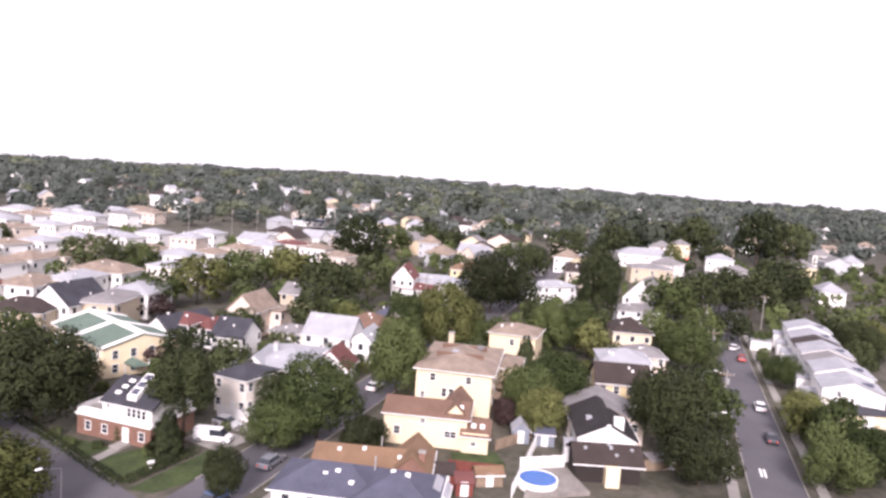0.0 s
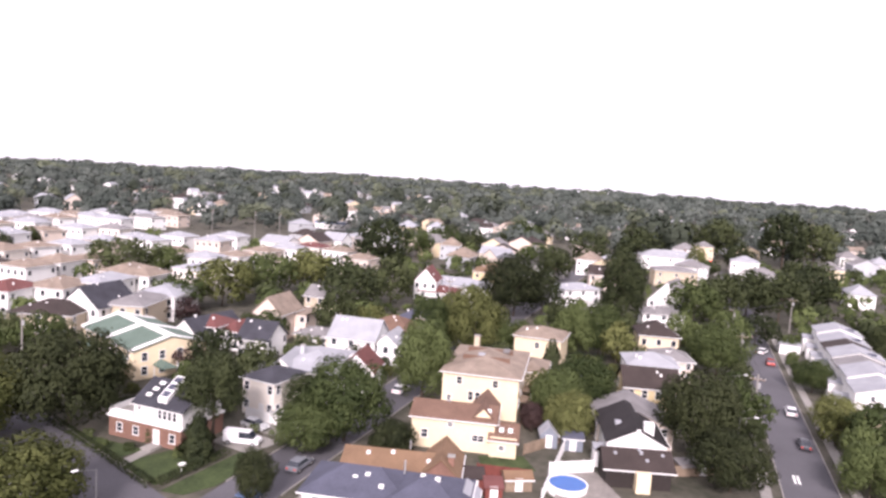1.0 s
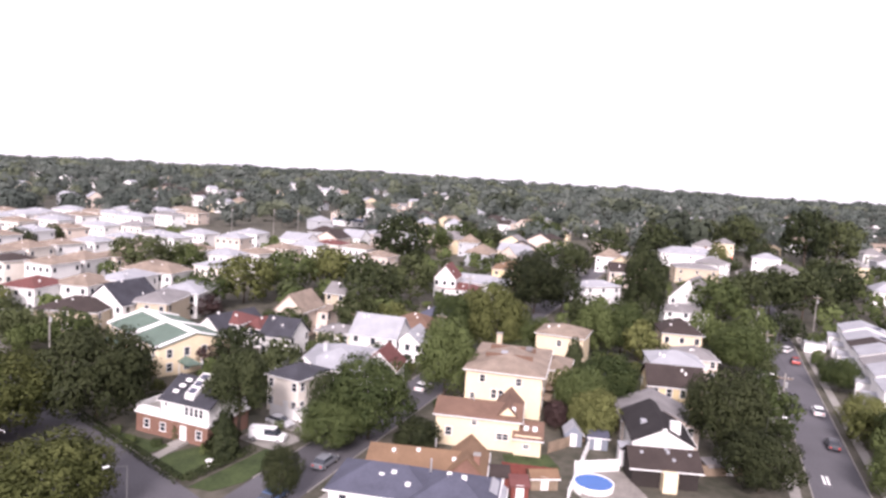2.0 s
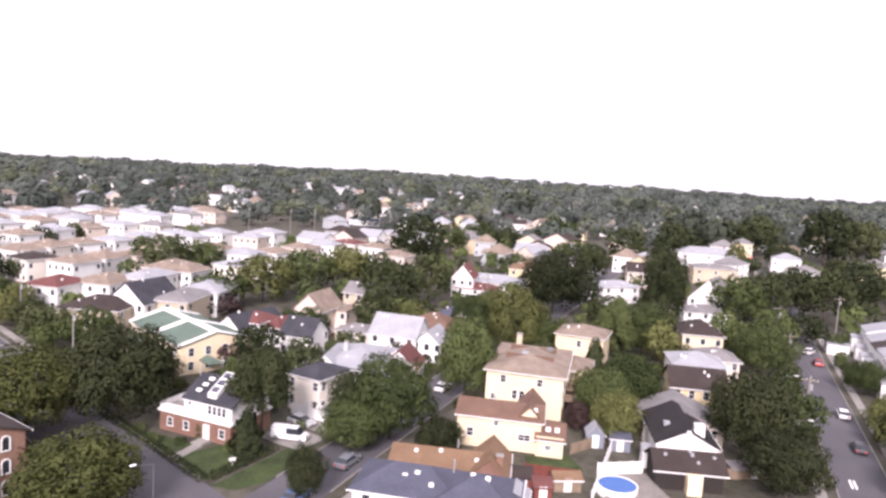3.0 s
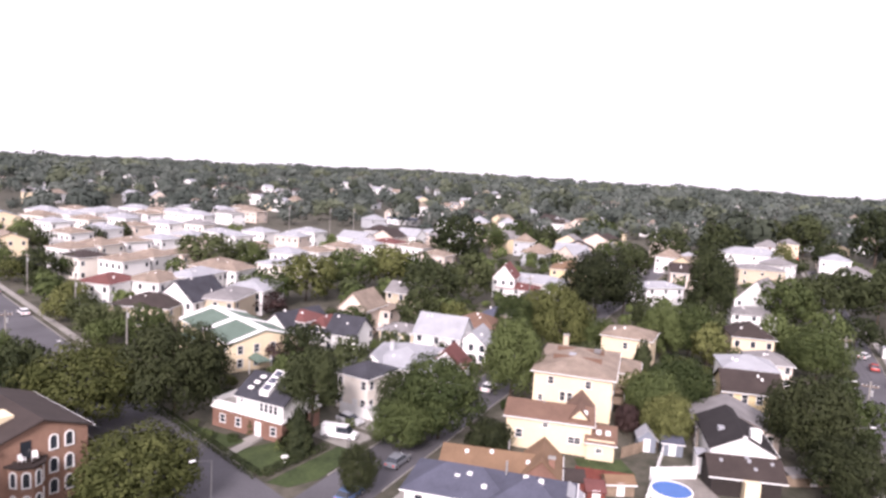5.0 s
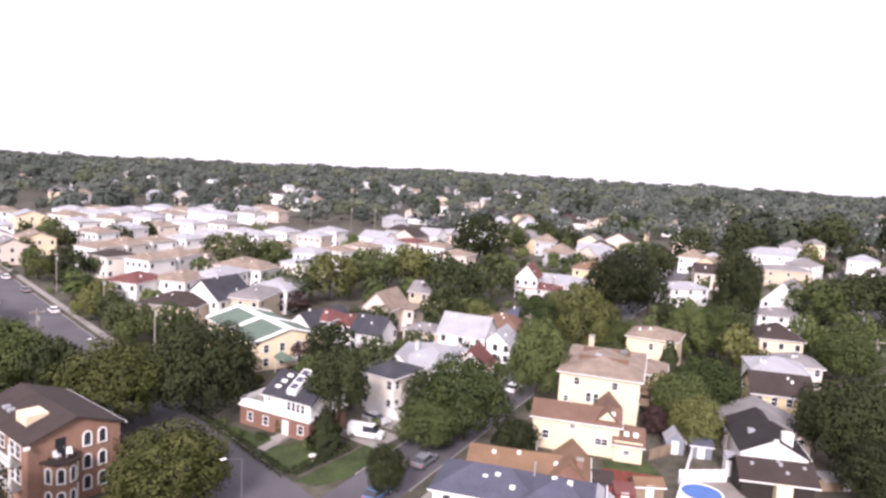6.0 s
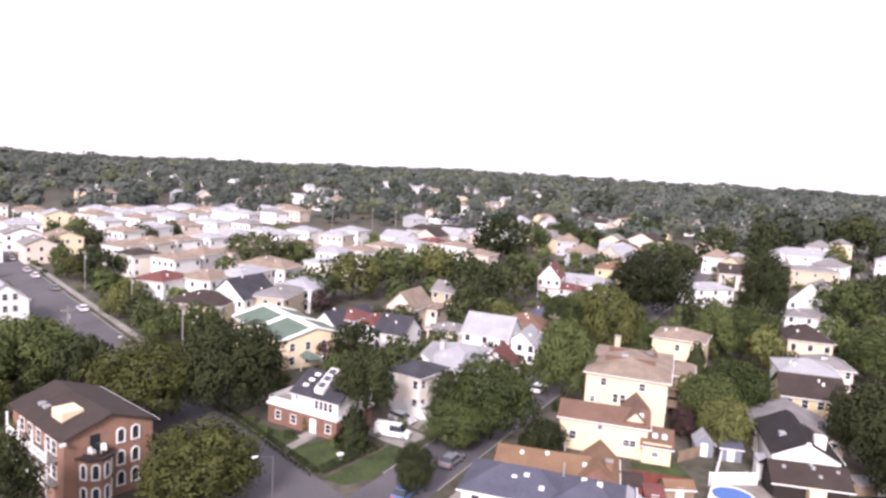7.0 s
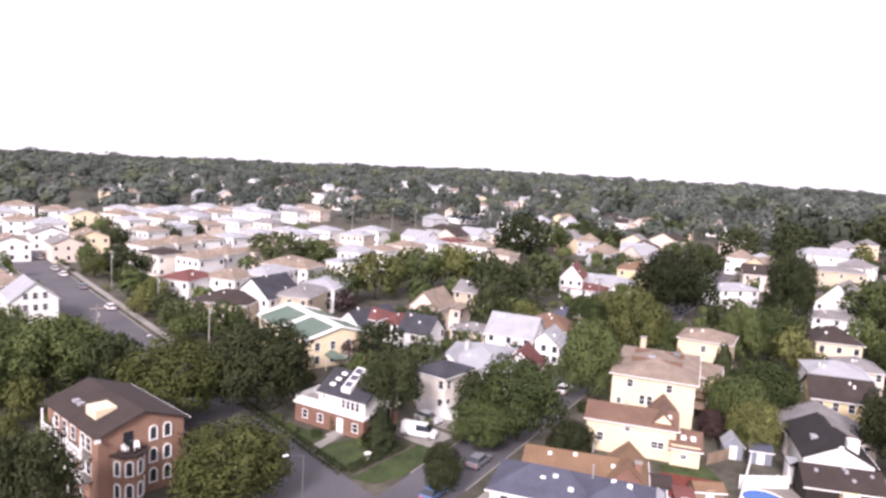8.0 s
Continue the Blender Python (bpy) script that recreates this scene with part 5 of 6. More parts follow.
car(-76.4, 170.2, A_ROT, "white", label="white car parked at the wide street's kerb")
car(-109.0, 211.0, A_ROT, "white", label="white car parked at the wide street's kerb")
car(-116.0, 219.5, A_ROT, "silver")
car(-91.0, 170.5, A_ROT, "dark", label="dark car parked by the white balcony house")
car(-63.0, 131.5, A_ROT, "red", True, 5.2, "red truck parked on the wide street")
car(-94.5, 193.5, A_ROT, "grey")
car(-132.0, 240.0, A_ROT, "silver")
car(5.8, 107.6, -40, "white", label="white car parked behind a fence")
car(2.4, 104.6, -40, "silver", label="silver car parked behind a fence")


# ---- poles, lamps, wires ----
def street_lamp(x, y, towards, high=8.0):
    """The head hangs over x, y; the post stands beside the street."""
    a = radians(towards)
    h = thing("street_lamp", pose(x, y, 0), "tall grey street lamp with a pale flat head", "street lamp", "street lamps")
    px, py = -2.2 * math.cos(a), -2.2 * math.sin(a)
    part("pole", tube((px, py, -0.2), (px, py, high - 0.5), 0.08, 0.05), MAT["dull_metal"], h)
    part("arm", tube((px, py, high - 0.55), (0, 0, high), 0.035, 0.03), MAT["dull_metal"], h)
    hd = part("head", box(-0.34, -0.15, -0.07, 0.34, 0.15, 0.07, 0.05), MAT["lamp_head"], h)
    hd.matrix_local = pose(0, 0, high, 0, 0, towards)


for lx, ly, la in ((-13.6, 72.4, -140), (75.0, 85.6, -30), (88.8, 107.4, -30), (-46.4, 118.4, 40), (44.3, 152.4, -30), (-31.3, 108.9, -140), (105.4, 132.7, -30)):
    street_lamp(lx, ly, la)


def utility_pole(x, y, high, rot):
    h = thing("utility_pole", pose(x, y, 0, 0, 0, rot), "weathered grey wooden utility pole with a crossarm", "utility pole", "utility poles")
    part("pole", tube((0, 0, -0.5), (0, 0, high), 0.17, 0.12), MAT["concrete"], h)
    arm = part("crossarm", box(-1.2, -0.07, high - 0.9, 1.2, 0.07, high - 0.74), MAT["wood"], h)
    for i in (-1.1, -0.5, 0.5, 1.1):
        part("insulator", tube((i, 0, high - 0.74), (i, 0, high - 0.55), 0.05, 0.04, 6), MAT["trim"], arm)
    part("transformer", tube((0.32, 0, high - 2.4), (0.32, 0, high - 1.5), 0.22, 0.22, 10), MAT["metal"], h)


LINES = [[(-41.0, 134.5, 11.0), (-62.0, 163.5, 11.0), (-88.0, 197.0, 11.0)],
         [(50.9, 190.3, 11.5), (34.0, 142.0, 10.5), (19.0, 103.5, 10.5)],
         [(85.1, 99.3, 10.5), (104.5, 131.0, 10.5), (124.0, 162.0, 10.5), (155.3, 178.5, 11.0)],
         [(-40.0, 396.0, 15.0), (-17.1, 395.8, 15.0), (-3.6, 393.2, 15.0), (15.6, 400.0, 15.0), (40.0, 402.0, 15.0)]]
for line in LINES:
    for i, (px, py, ph) in enumerate(line):
        utility_pole(px, py, ph, -32)
    for (x0, y0, h0), (x1, y1, h1) in zip(line, line[1:]):
        w = thing("wire_span", pose(x0, y0, 0), "thin black wires strung between two poles", "wires", "overhead wires")
        for off in (-1.0, 0.0, 1.0):
            bm = bmesh.new()
            side = Vector((y1 - y0, x0 - x1, 0)).normalized() * 0.03
            last = None
            for k in range(13):
                s = k / 12
                c = Vector(((x1 - x0) * s + off, (y1 - y0) * s, h0 + (h1 - h0) * s - 0.6 - 3.2 * s * (1 - s)))
                ring = [bm.verts.new(c + v) for v in (side, Vector((0, 0, 0.03)), -side, Vector((0, 0, -0.03)))]
                if last:
                    for i in range(4):
                        bm.faces.new((last[i], last[(i + 1) % 4], ring[(i + 1) % 4], ring[i]))
                last = ring
            part("wire", bm, MAT["wire"], w)
utility_pole(-62.1, 133.1, 9.5, 40)


# ---- yards ----
def leaf_heap(name, pts, r, leaf, label, category, n=70, size=0.16, high=1.2):
    """A hedge or low planting: leaf sprays heaped along a line of points, with stems inside."""
    rnd = random.Random(len(name) + int(abs(pts[0][0]) * 10))
    verts, faces, soft = [], [], []
    h = thing(name, pose(pts[0][0], pts[0][1], 0), label, category)
    stems = bmesh.new()
    for (x0, y0), (x1, y1) in zip(pts, pts[1:]):
        L = math.hypot(x1 - x0, y1 - y0)
        for k in range(int(L * n)):
            s = rnd.random()
            a = rnd.uniform(0, math.pi)
            rr = r * rnd.uniform(0.75, 1.1)
            nx, ny = -(y1 - y0) / L, (x1 - x0) / L
            c = Vector((x0 + (x1 - x0) * s + nx * rr * math.cos(a), y0 + (y1 - y0) * s + ny * rr * math.cos(a), high * (0.15 + 0.85 * math.sin(a) * rnd.uniform(0.7, 1.05))))
            c -= Vector((pts[0][0], pts[0][1], 0))
            nrm = Vector((nx * math.cos(a) + rnd.uniform(-0.6, 0.6), ny * math.cos(a) + rnd.uniform(-0.6, 0.6), math.sin(a) + rnd.uniform(-0.3, 0.6))).normalized()
            s1 = nrm.orthogonal().normalized()
            s2 = nrm.cross(s1)
            q = size * rnd.uniform(0.6, 1.4)
            b = len(verts)
            verts += [tuple(c - s1 * q), tuple(c - s2 * q * 0.6), tuple(c + s1 * q), tuple(c + s2 * q * 0.6)]
            faces.append((b, b + 1, b + 2, b + 3))
            soft.append(tuple(nrm))
        for k in range(max(2, int(L / 1.5))):
            s = (k + 0.5) / max(2, int(L / 1.5))
            q = Vector((x0 + (x1 - x0) * s - pts[0][0], y0 + (y1 - y0) * s - pts[0][1], -0.1))
            add_tube(stems, q, q + Vector((0, 0, high * 0.6)), 0.05, 0.03, 5)
    part("foliage", leaf_mesh("foliage", verts, faces, soft, leaf), None, h)
    part("stems", stems, MAT["bark"], h)


def slab(name, poly, z, mat, label, category):
    ob = new(name, mesh_of(add_prism(bmesh.new(), poly, -0.3, z), name, MAT[mat]))
    return tagged(ob, label, category, kind="structure")


leaf_heap("hedge", [(-27.5, 108.5), (-8.6, 85.2)], 0.7, "leaf_dark", "clipped dark hedge along the corner garden", "hedge")
leaf_heap("hedge", [(-8.4, 85.4), (-0.6, 94.8)], 0.7, "leaf_dark", "clipped dark hedge along the side street", "hedge")
slab("lawn", [(-8.4, 85.8), (-2.0, 93.4), (-8.0, 96.8), (-14.6, 92.6)], 0.06, "grass", "mown green corner lawn inside the hedge", "lawn")
slab("lawn", [(-15.4, 93.6), (-12.0, 97.0), (-20.0, 102.2), (-24.6, 104.6)], 0.06, "grass", "mown green front lawn beside the path", "lawn")
slab("verge", [(-7.4, 84.2), (-4.6, 82.9), (-1.0, 85.2), (4.4, 94.0), (1.0, 95.6)], 0.07, "grass", "rough green verge beside the side street", "verge")
slab("path", [(-14.6, 92.4), (-13.4, 91.6), (-9.6, 98.2), (-11.0, 99.2)], 0.1, "concrete", "pale concrete path to the front door", "path")
slab("driveway", [(-3.4, 99.6), (2.4, 94.6), (6.2, 99.0), (0.0, 104.6)], 0.08, "concrete", "pale concrete driveway beside the corner house", "driveway")
slab("driveway", [(0.0, 105.4), (7.2, 100.0), (10.0, 104.4), (2.0, 110.4)], 0.08, "concrete", "pale concrete yard with parked cars", "driveway")
slab("lawn", [(34.2, 87.0), (41.8, 87.0), (41.6, 92.0), (34.8, 92.6)], 0.06, "grass", "bright green back lawn beside a cream house", "lawn")
slab("pavement", [(7.6, 79.0), (9.4, 78.0), (20.4, 95.4), (18.6, 96.6)], 0.18, "concrete", "pale concrete pavement along the side street", "pavement")
for sx, sy, sh in ((-17.6, 97.6, 1.6), (-14.0, 97.0, 1.1), (-11.6, 99.4, 2.6), (-7.0, 94.2, 1.5), (-20.5, 102.0, 1.3), (2.4, 103.0, 1.4), (39.4, 96.0, 1.3)):
    leaf_heap("shrub", [(sx - 0.7, sy), (sx + 0.7, sy)], 0.8, "leaf_mid", "rounded green shrub in a front garden", "shrub", 160, 0.13, sh)

stone = thing("garden_stone", pose(-5.9, 90.2, 0.05), "small white garden urn on the corner lawn", "garden urn")
part("foot", tube((0, 0, 0), (0, 0, 0.25), 0.3, 0.16, 10), MAT["trim"], stone)
part("bowl", tube((0, 0, 0.25), (0, 0, 0.75), 0.2, 0.55, 12), MAT["trim"], stone)

C_DIR = (C_END - C_START).normalized()
for k in (0.0, 0.55):
    mid = Vector((79.6 + k * C_DIR.y, 82.0 - k * C_DIR.x))
    strip("road_marking", mid - C_DIR * 1.6, mid + C_DIR * 1.6, 0.16, 0.05, "trim", "worn white painted mark on the asphalt", "road marking", 0.02)


def fence(p, q, high, mat, label, step=1.8):
    """Panels between posts."""
    p, q = Vector(p), Vector(q)
    L = (q - p).length
    h = thing("fence", pose(p.x, p.y, 0, 0, 0, math.degrees(math.atan2(q.y - p.y, q.x - p.x))), label, "fence")
    n = max(1, round(L / step))
    pm = mesh_of(box(-0.06, -0.06, -0.3, 0.06, 0.06, high + 0.12, 0.02), "post", MAT[mat])
    w = L / n - 0.12
    m = max(5, int(w / 0.27))
    board = mesh_of(box(0, -0.02, 0.05, w / m * 0.93, 0.02, high), "board", MAT[mat])
    rail = mesh_of(box(0.06, 0.02, high * 0.8, 0.06 + w, 0.06, high * 0.8 + 0.09), "rail", MAT[mat])
    for k in range(n + 1):
        part("post", pm, None, h).location = (k * L / n, 0, 0)
        if k < n:
            part("rail", rail, None, h).location = (k * L / n, 0, 0)
            for i in range(m):
                part("board", board, None, h).location = (k * L / n + 0.06 + i * w / m, 0, 0)


fence((0.6, 109.6), (9.2, 102.8), 1.8, "trim", "white board fence behind the driveway")
fence((39.2, 77.6), (48.6, 93.6), 1.9, "trim", "long white board fence beside the pool")
fence((43.2, 85.6), (50.0, 86.0), 1.9, "trim", "white board fence behind the pool")
fence((41.8, 92.6), (53.0, 99.0), 1.7, "wood", "weathered wooden fence between back yards")
fence((61.6, 84.0), (73.0, 84.6), 1.6, "wood", "weathered wooden fence in a shaded yard")
fence((33.0, 86.4), (40.0, 84.0), 1.6, "red_wood", "reddish wooden fence in a back yard")

slab("deck", [(40.6, 77.0), (50.0, 77.4), (50.0, 85.2), (44.6, 85.0)], 0.5, "deck", "grey board deck around the swimming pool", "deck")
pool = thing("swimming_pool", pose(43.9, 80.6, 0), "round above-ground swimming pool filled with blue water", "swimming pool")
part("pool_wall", tube((0, 0, 0), (0, 0, 1.12), 2.62, 2.62, 40), MAT["trim"], pool)
part("water", tube((0, 0, 1.1), (0, 0, 1.16), 2.5, 2.5, 40), MAT["water"], pool)
rim = bmesh.new()
for k in range(40):
    a0, a1 = 2 * math.pi * k / 40, 2 * math.pi * (k + 1) / 40
    add_prism(rim, [(2.48 * math.cos(a0), 2.48 * math.sin(a0)), (2.66 * math.cos(a0), 2.66 * math.sin(a0)), (2.66 * math.cos(a1), 2.66 * math.sin(a1)), (2.48 * math.cos(a1), 2.48 * math.sin(a1))], 1.12, 1.24)
part("rim", rim, MAT["trim"], pool)


def shed(x, y, rot, w, d, high, rise, wall, roof, label, kind="gable_y"):
    h = thing("shed", pose(x, y, 0, 0, 0, rot), label, "shed", "garden sheds")
    block(h, w, d, -0.2, high, wall, roof, kind, rise, 0, d / 2, 0.2)
    door_at(h, 0, 0, 0.05, 0, 0.8, min(1.9, high - 0.1))


shed(46.6, 95.0, -15, 2.6, 2.6, 2.2, 1.3, "slate", "roof_light", "small blue-grey garden shed with a pointed roof")
shed(50.0, 93.6, -15, 3.0, 2.6, 2.1, 0.6, "slate", "roof_blue", "grey-blue garden shed by a fence", "gable_x")
shed(31.2, 80.8, -10, 2.4, 2.2, 2.2, 0.5, "red_wood", "roof_brown", "dark red wooden garden shed with a brown roof", "shed")
shed(37.3, 81.0, -3, 3.6, 2.4, 1.8, 0.6, "wood", "roof_orange", "low wooden shed with an ochre roof", "gable_x")
shed(33.2, 78.6, -10, 2.2, 2.2, 1.9, 0.4, "red_wood", "roof_red", "dark red wooden garden shed", "shed")
shed(66.0, 84.0, 0, 6.6, 2.2, 1.5, 0.3, "wood", "roof_grey", "long low shed with a grey roof in a shaded yard", "shed")
shed(61.0, 122.5, -20, 5.0, 4.0, 2.4, 0.5, "white", "roof_light", "small white garage with a flat pale roof", "flat")
awn = thing("awning", pose(-66.6, 184.5, 0, 0, 0, -20), "red canvas awning over a porch", "awning")
aw = part("canvas", roof_mesh(5.0, 2.4, 2.9, 0.7, "shed", 0.1, 0.08), MAT["red_canvas"], awn)
for px in (-2.3, 2.3):
    part("post", tube((px, -1.1, -0.2), (px, -1.1, 2.85), 0.05, 0.05), MAT["metal"], awn)
tl = thing("traffic_light", pose(226.7, 330.5, 0), "traffic light showing red at a far crossing", "traffic light")
part("pole", tube((0, 0, -0.2), (0, 0, 4.6), 0.1, 0.08), MAT["metal"], tl)
part("housing", box(-0.3, -0.2, 4.4, 0.3, 0.2, 5.6, 0.04), MAT["wire"], tl)
lens = bpy.data.materials.new("red_signal")
lens.use_nodes = True
lens.node_tree.nodes["Principled BSDF"].inputs["Base Color"].default_value = (0.8, 0.05, 0.03, 1)
lens.node_tree.nodes["Principled BSDF"].inputs["Emission Color"].default_value = (1, 0.06, 0.03, 1)
lens.node_tree.nodes["Principled BSDF"].inputs["Emission Strength"].default_value = 6
part("lens", tube((0, -0.32, 5.2), (0, -0.2, 5.2), 0.35, 0.35, 14), lens, tl)


# ---- yard trees between the houses ----
def near_street(x, y, gap):
    p = Vector((x, y)) - CROSS
    a = abs(p.x * A_DIR.y - p.y * A_DIR.x)
    p = Vector((x, y)) - B_START
    b = abs(p.x * B_DIR.y - p.y * B_DIR.x) if p.dot(B_DIR) > -4 else 99
    c = Vector((x, y)) - C_START
    d = (C_END - C_START).normalized()
    return a < 6 + gap or b < 4.2 + gap or abs(c.x * d.y - c.y * d.x) < 4.5 + gap


def woods(name, spots, leaf, label):
    """One joined canopy: at each spot a few lobes of leaf sprays heaped into an uneven rounded crown."""
    rnd = random.Random(5)
    verts, faces, soft = [], [], []
    for x, y, z, r, h, n in spots:
        lobes = [(0.0, 0.0, 0.0, 0.8)] + [(rnd.uniform(-0.55, 0.55), rnd.uniform(-0.6, 0.3), rnd.uniform(-0.15, 0.32), rnd.uniform(0.38, 0.62)) for _ in range(4)]
        for k in range(n):
            lx, ly, lz, lr = lobes[k % 5]
            v = Vector((rnd.gauss(0, 1), rnd.gauss(-0.3, 1), rnd.gauss(0.35, 0.8))).normalized()
            g = lr * rnd.uniform(0.9, 1.08)
            u = Vector((lx + v.x * g, ly + v.y * g, lz + v.z * g))
            c = Vector((x + u.x * r, y + u.y * r, z + h * 0.5 + u.z * h * 0.52))
            s = r * rnd.uniform(0.12, 0.24)
            nrm = (v + Vector((rnd.uniform(-0.25, 0.25), rnd.uniform(-0.25, 0.25), rnd.uniform(0.0, 0.4)))).normalized()
            s1 = nrm.orthogonal().normalized()
            s2 = nrm.cross(s1)
            b = len(verts)
            verts += [tuple(c - s1 * s), tuple(c - s2 * s * 0.7), tuple(c + s1 * s), tuple(c + s2 * s * 0.7)]
            faces.append((b, b + 1, b + 2, b + 3))
            soft.append(tuple((v * 0.5 + u * 0.5 + nrm * 0.15).normalized()))
    return tagged(new(name, leaf_mesh(name, verts, faces, soft, leaf)), label, "woods", kind="stuff")


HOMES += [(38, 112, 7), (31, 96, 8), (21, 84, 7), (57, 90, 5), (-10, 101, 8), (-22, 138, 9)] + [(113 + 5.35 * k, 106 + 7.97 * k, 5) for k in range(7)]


def hides_house_from_camera(x, y, r, high):
    """Whether a tall tree would hide a house's front from the camera, near (5, 0, 40)."""
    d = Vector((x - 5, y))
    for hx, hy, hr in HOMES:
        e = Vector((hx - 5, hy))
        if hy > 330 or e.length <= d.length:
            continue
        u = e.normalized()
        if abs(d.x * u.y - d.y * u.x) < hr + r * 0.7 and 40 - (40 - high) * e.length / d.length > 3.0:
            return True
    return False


rnd_far = random.Random(11)
count, garden = 0, []
for i in range(9000):
    y = 82 + 260 * rnd_far.random() ** 1.2
    x = rnd_far.uniform(-0.85, 1.15) * y
    low = rnd_far.random() < 0.45
    r = rnd_far.uniform(1.2, 2.0) if low else rnd_far.uniform(2.3, 4.6)
    high = r * (1.5 if low else rnd_far.uniform(1.7, 2.4))
    if y < 108 and -32 < x < 80:
        continue
    if near_street(x, y, r * 0.6) or any((x - fx) ** 2 + (y - fy) ** 2 < (fr + r * 0.55) ** 2 for fx, fy, fr in FOOT):
        continue
    if x < -0.05 * y and y > 170 and rnd_far.random() < 0.5:
        continue
    if hides_house_from_camera(x, y, r, high) and rnd_far.random() < 0.93:
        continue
    FOOT.append((x, y, r * 0.75))
    if y > 165:
        garden.append((x, y, 0.0, r, high, 130))
        continue
    tree(x, y, high, 2 * r, rnd_far.choice(("leaf_mid", "leaf_dark", "leaf_dark", "leaf_mid", "leaf_light")), 1, low=0.04,
         label="low green garden bush between houses" if low else "", name="bush" if low else "tree")
    count += 1
    if count > 240:
        break
S_DIR = Vector((A_DIR.y, -A_DIR.x))
for k, d in enumerate((92, 104, 116, 131, 147, 163, 182, 200, 222)):
    p = CROSS + A_DIR * d + S_DIR * (12.0 + (k * 7 % 5) * 0.8)
    tree(p.x, p.y, 5.5 + (k * 5 % 4), 6.0 + (k * 3 % 4), ("leaf_mid", "leaf_dark", "leaf_light")[k % 3], 1, label="street tree beside the wide street")
for k, d in enumerate((110, 128, 150, 170, 195, 215)):
    p = CROSS + A_DIR * d - S_DIR * (11.0 + (k * 7 % 5) * 0.8)
    if (p - Vector((-87, 152))).length > 14:
        tree(p.x, p.y, 5.0 + (k * 5 % 4), 6.0 + (k * 3 % 3), ("leaf_dark", "leaf_mid")[k % 2], 1, label="street tree beside the wide street")
woods("garden_trees", garden[0::3], "leaf_mid", "green trees and bushes between the farther houses")
woods("garden_trees", garden[1::3], "leaf_dark", "dark green trees and bushes between the farther houses")
woods("garden_trees", garden[2::3], "leaf_mid", "green trees and bushes between the farther houses")


# ---- far woods and houses ----
far_feet = []
for i in range(250):
    r = 300 + 800 * rnd_far.random() ** 1.3
    a = radians(rnd_far.uniform(-40, 46))
    x, y = r * math.sin(a), r * math.cos(a)
    if a < -0.02 and r < 540:
        continue
    wall = rnd_far.choice(("white", "white", "cream", "pink", "grey"))
    roof = rnd_far.choice(("roof_light", "roof_grey", "roof_tan", "roof_brown", "roof_light"))
    ob = house(x, y, rnd_far.choice((-32, 58, -20, 30)), rnd_far.uniform(9, 14), rnd_far.uniform(9, 13), rnd_far.uniform(6, 8.5), rnd_far.uniform(2.4, 3.8),
               rnd_far.choice(("hip", "gable_x", "gable_y")), wall, roof, "distant " + {"white": "white", "cream": "cream", "pink": "pinkish", "grey": "grey"}[wall] + " house showing between trees", "far houses", cols=2, n_vents=0, sides=False)
    ob.location.z += rise_of(x, y)
    far_feet.append((x, y))
FAR_ROAD = Vector((14.0, 470.0)), Vector((101.0, 1010.0))
strip("road", *FAR_ROAD, 7.0, 0.4, "asphalt", "distant straight street between the trees", "road", 0.8)
shop = house(28.0, 478.0, -20, 22.0, 12.0, 5.0, 0.3, "flat", "white", "roof_light", "low white flat-roofed building beside a distant street", "", cols=5, floors=1, n_vents=0)
part("fascia", box(-11.2, -6.35, 4.0, 11.2, -6.05, 4.9), PAINT["blue"], shop, "blue band along the front")
patches = {"leaf_hazed": [], "leaf_hazed_dark": [], "leaf_hazed_pale": [], "leaf_wood": []}
rs = random.Random(4)


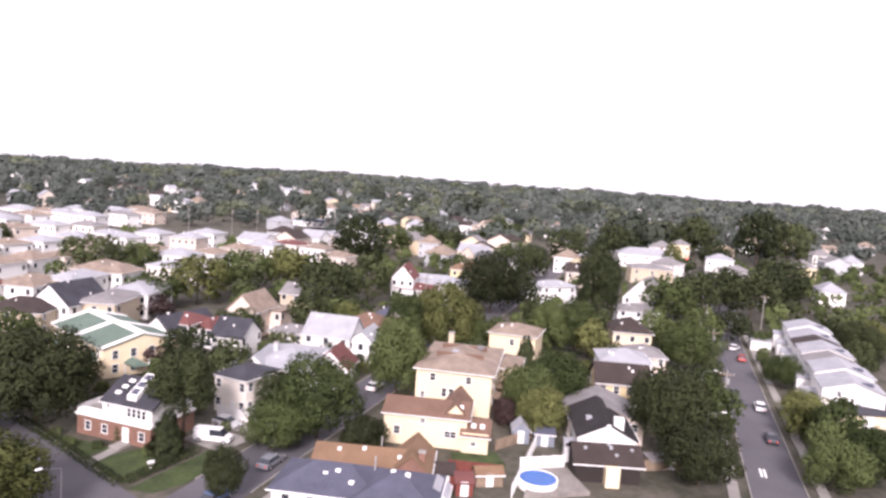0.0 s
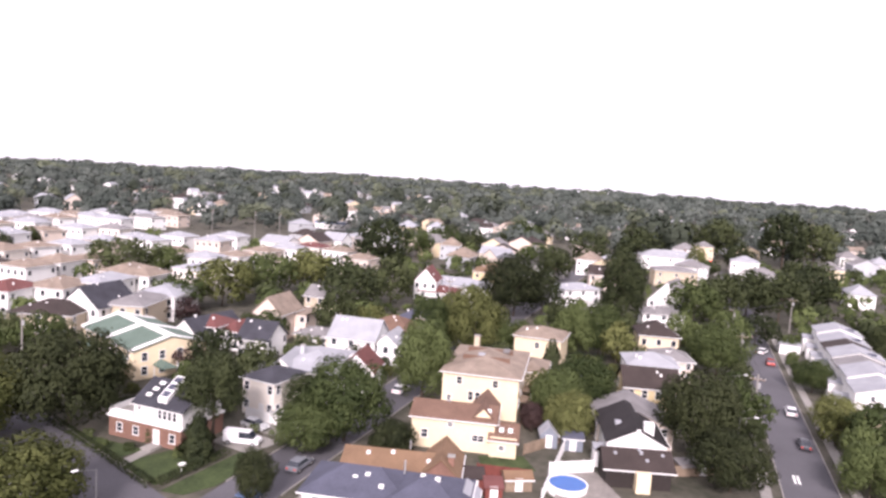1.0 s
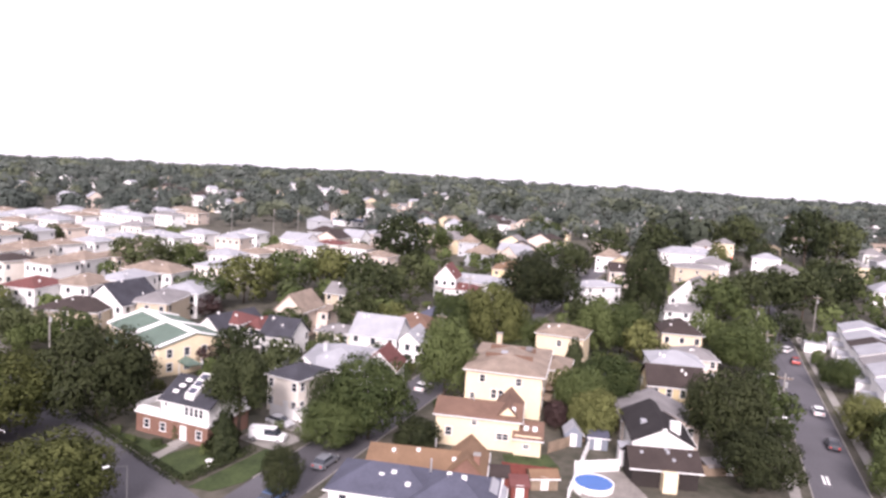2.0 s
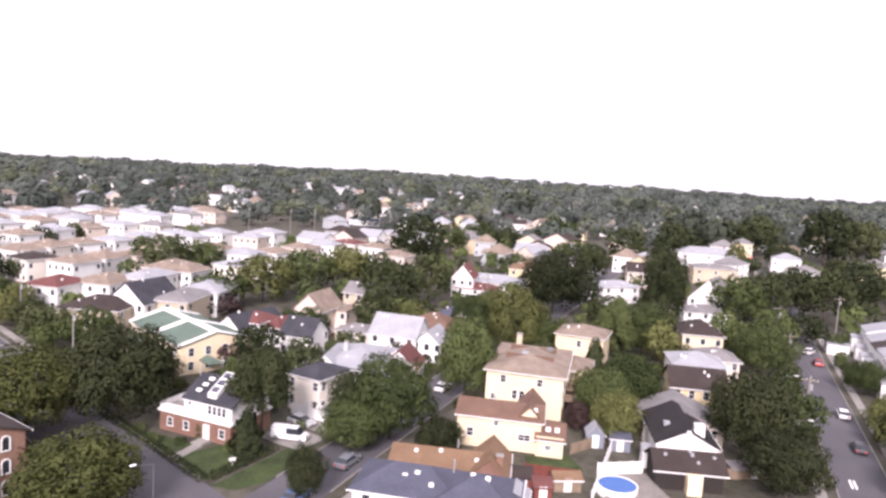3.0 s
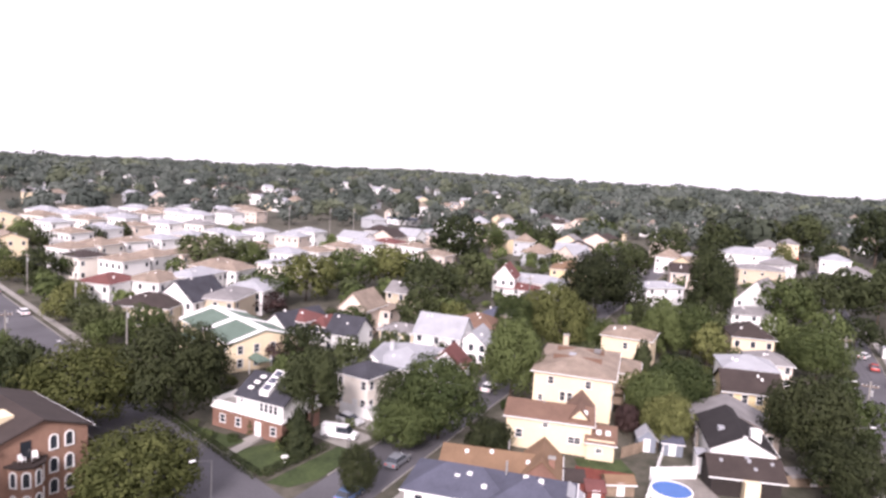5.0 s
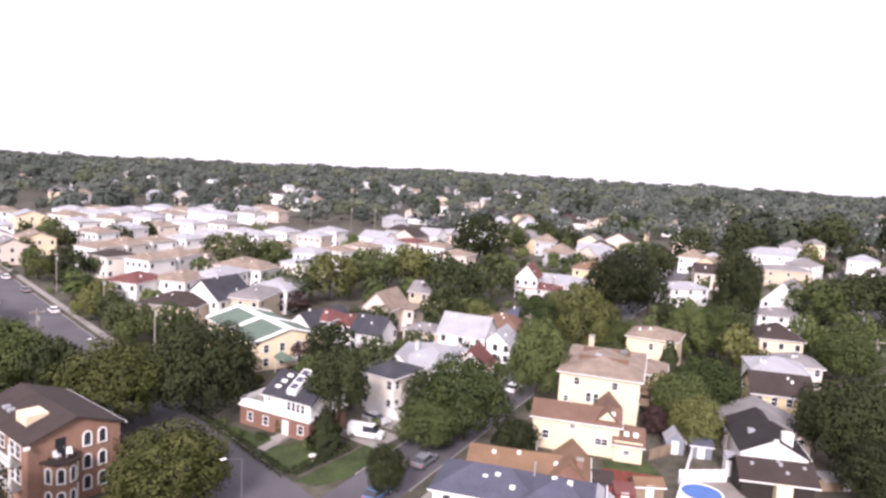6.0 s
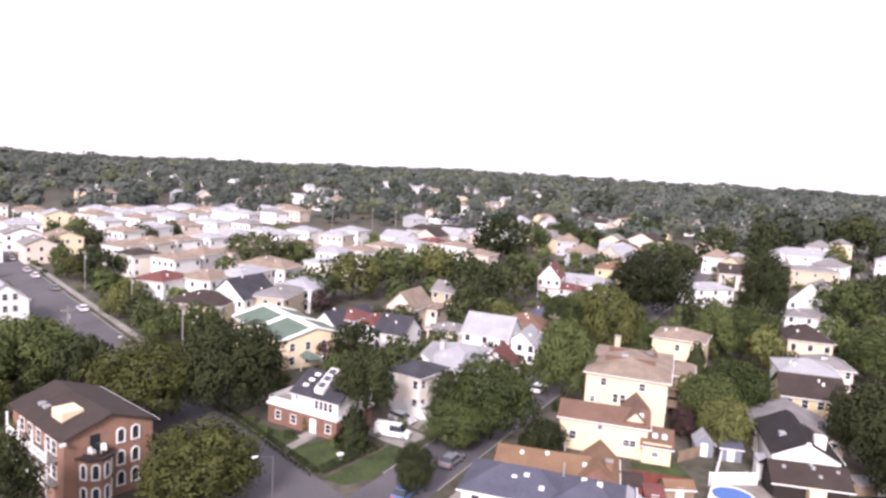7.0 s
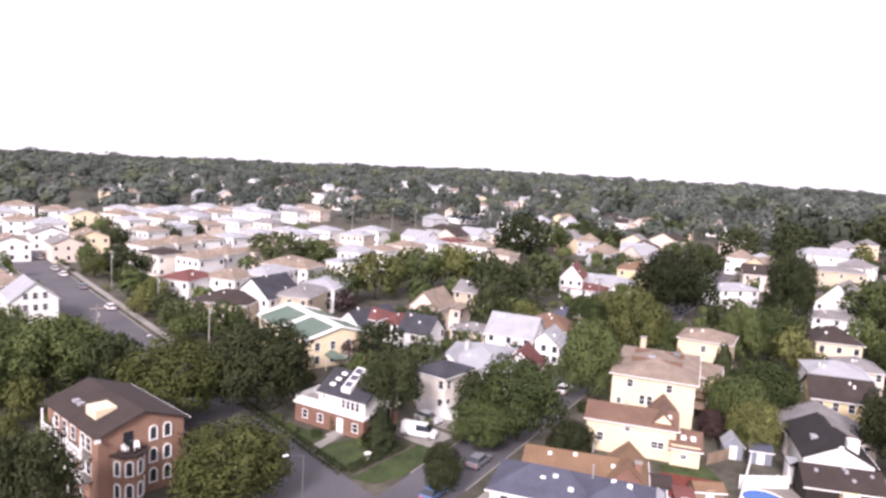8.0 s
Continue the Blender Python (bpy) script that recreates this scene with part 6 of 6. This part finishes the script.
def on_far_road(x, y, gap):
    p, d = Vector((x, y)) - FAR_ROAD[0], FAR_ROAD[1] - FAR_ROAD[0]
    s = p.dot(d) / d.length_squared
    return 0 < s < 1 and abs(p.x * d.y - p.y * d.x) / d.length < 7 + gap


# tall old trees, in loose groups before the woods
for i in range(130):
    r = rs.uniform(450, 860)
    a = radians(rs.uniform(3, 44) if i % 4 else rs.uniform(-36, 3))
    x, y = r * math.sin(a), r * math.cos(a)
    if on_far_road(x, y, 9) or any((x - fx) ** 2 + (y - fy) ** 2 < 240 for fx, fy, fr in FOOT):
        continue
    if any(-75 < (y - fy) < 14 and abs(x - fx - 0.3 * (y - fy)) < 15 for fx, fy in far_feet):
        continue
    if a < -0.02 and r < 560:
        continue
    tall = rs.uniform(19, 28)
    patches["leaf_wood" if i % 5 else "leaf_hazed_pale"].append((x, y, rise_of(x, y), tall * rs.uniform(0.34, 0.5), tall, 230))
for i in range(6000):
    big = i < 2300
    r = rs.uniform(400, 1050) if big else (1 / rs.uniform(1 / 3600, 1 / 950) if i % 2 else rs.uniform(1000, 3600))
    a = radians(rs.uniform(-50, 52))
    x, y = r * math.sin(a), r * math.cos(a)
    if (r < 430 and a < 0.03) or on_far_road(x, y, 8 if r < 700 else 3):
        continue
    if r < 560 and any((x - fx) ** 2 + (y - fy) ** 2 < 190 for fx, fy, fr in FOOT):
        continue
    if any(-22 - r * 0.07 < (y - fy) < 14 and abs(x - fx) < 9 for fx, fy in far_feet):
        continue
    k = 1 + r / 1500
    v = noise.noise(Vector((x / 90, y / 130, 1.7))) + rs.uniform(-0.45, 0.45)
    leaf = "leaf_hazed_dark" if v < -0.05 else "leaf_hazed_pale" if v > 0.4 else "leaf_hazed"
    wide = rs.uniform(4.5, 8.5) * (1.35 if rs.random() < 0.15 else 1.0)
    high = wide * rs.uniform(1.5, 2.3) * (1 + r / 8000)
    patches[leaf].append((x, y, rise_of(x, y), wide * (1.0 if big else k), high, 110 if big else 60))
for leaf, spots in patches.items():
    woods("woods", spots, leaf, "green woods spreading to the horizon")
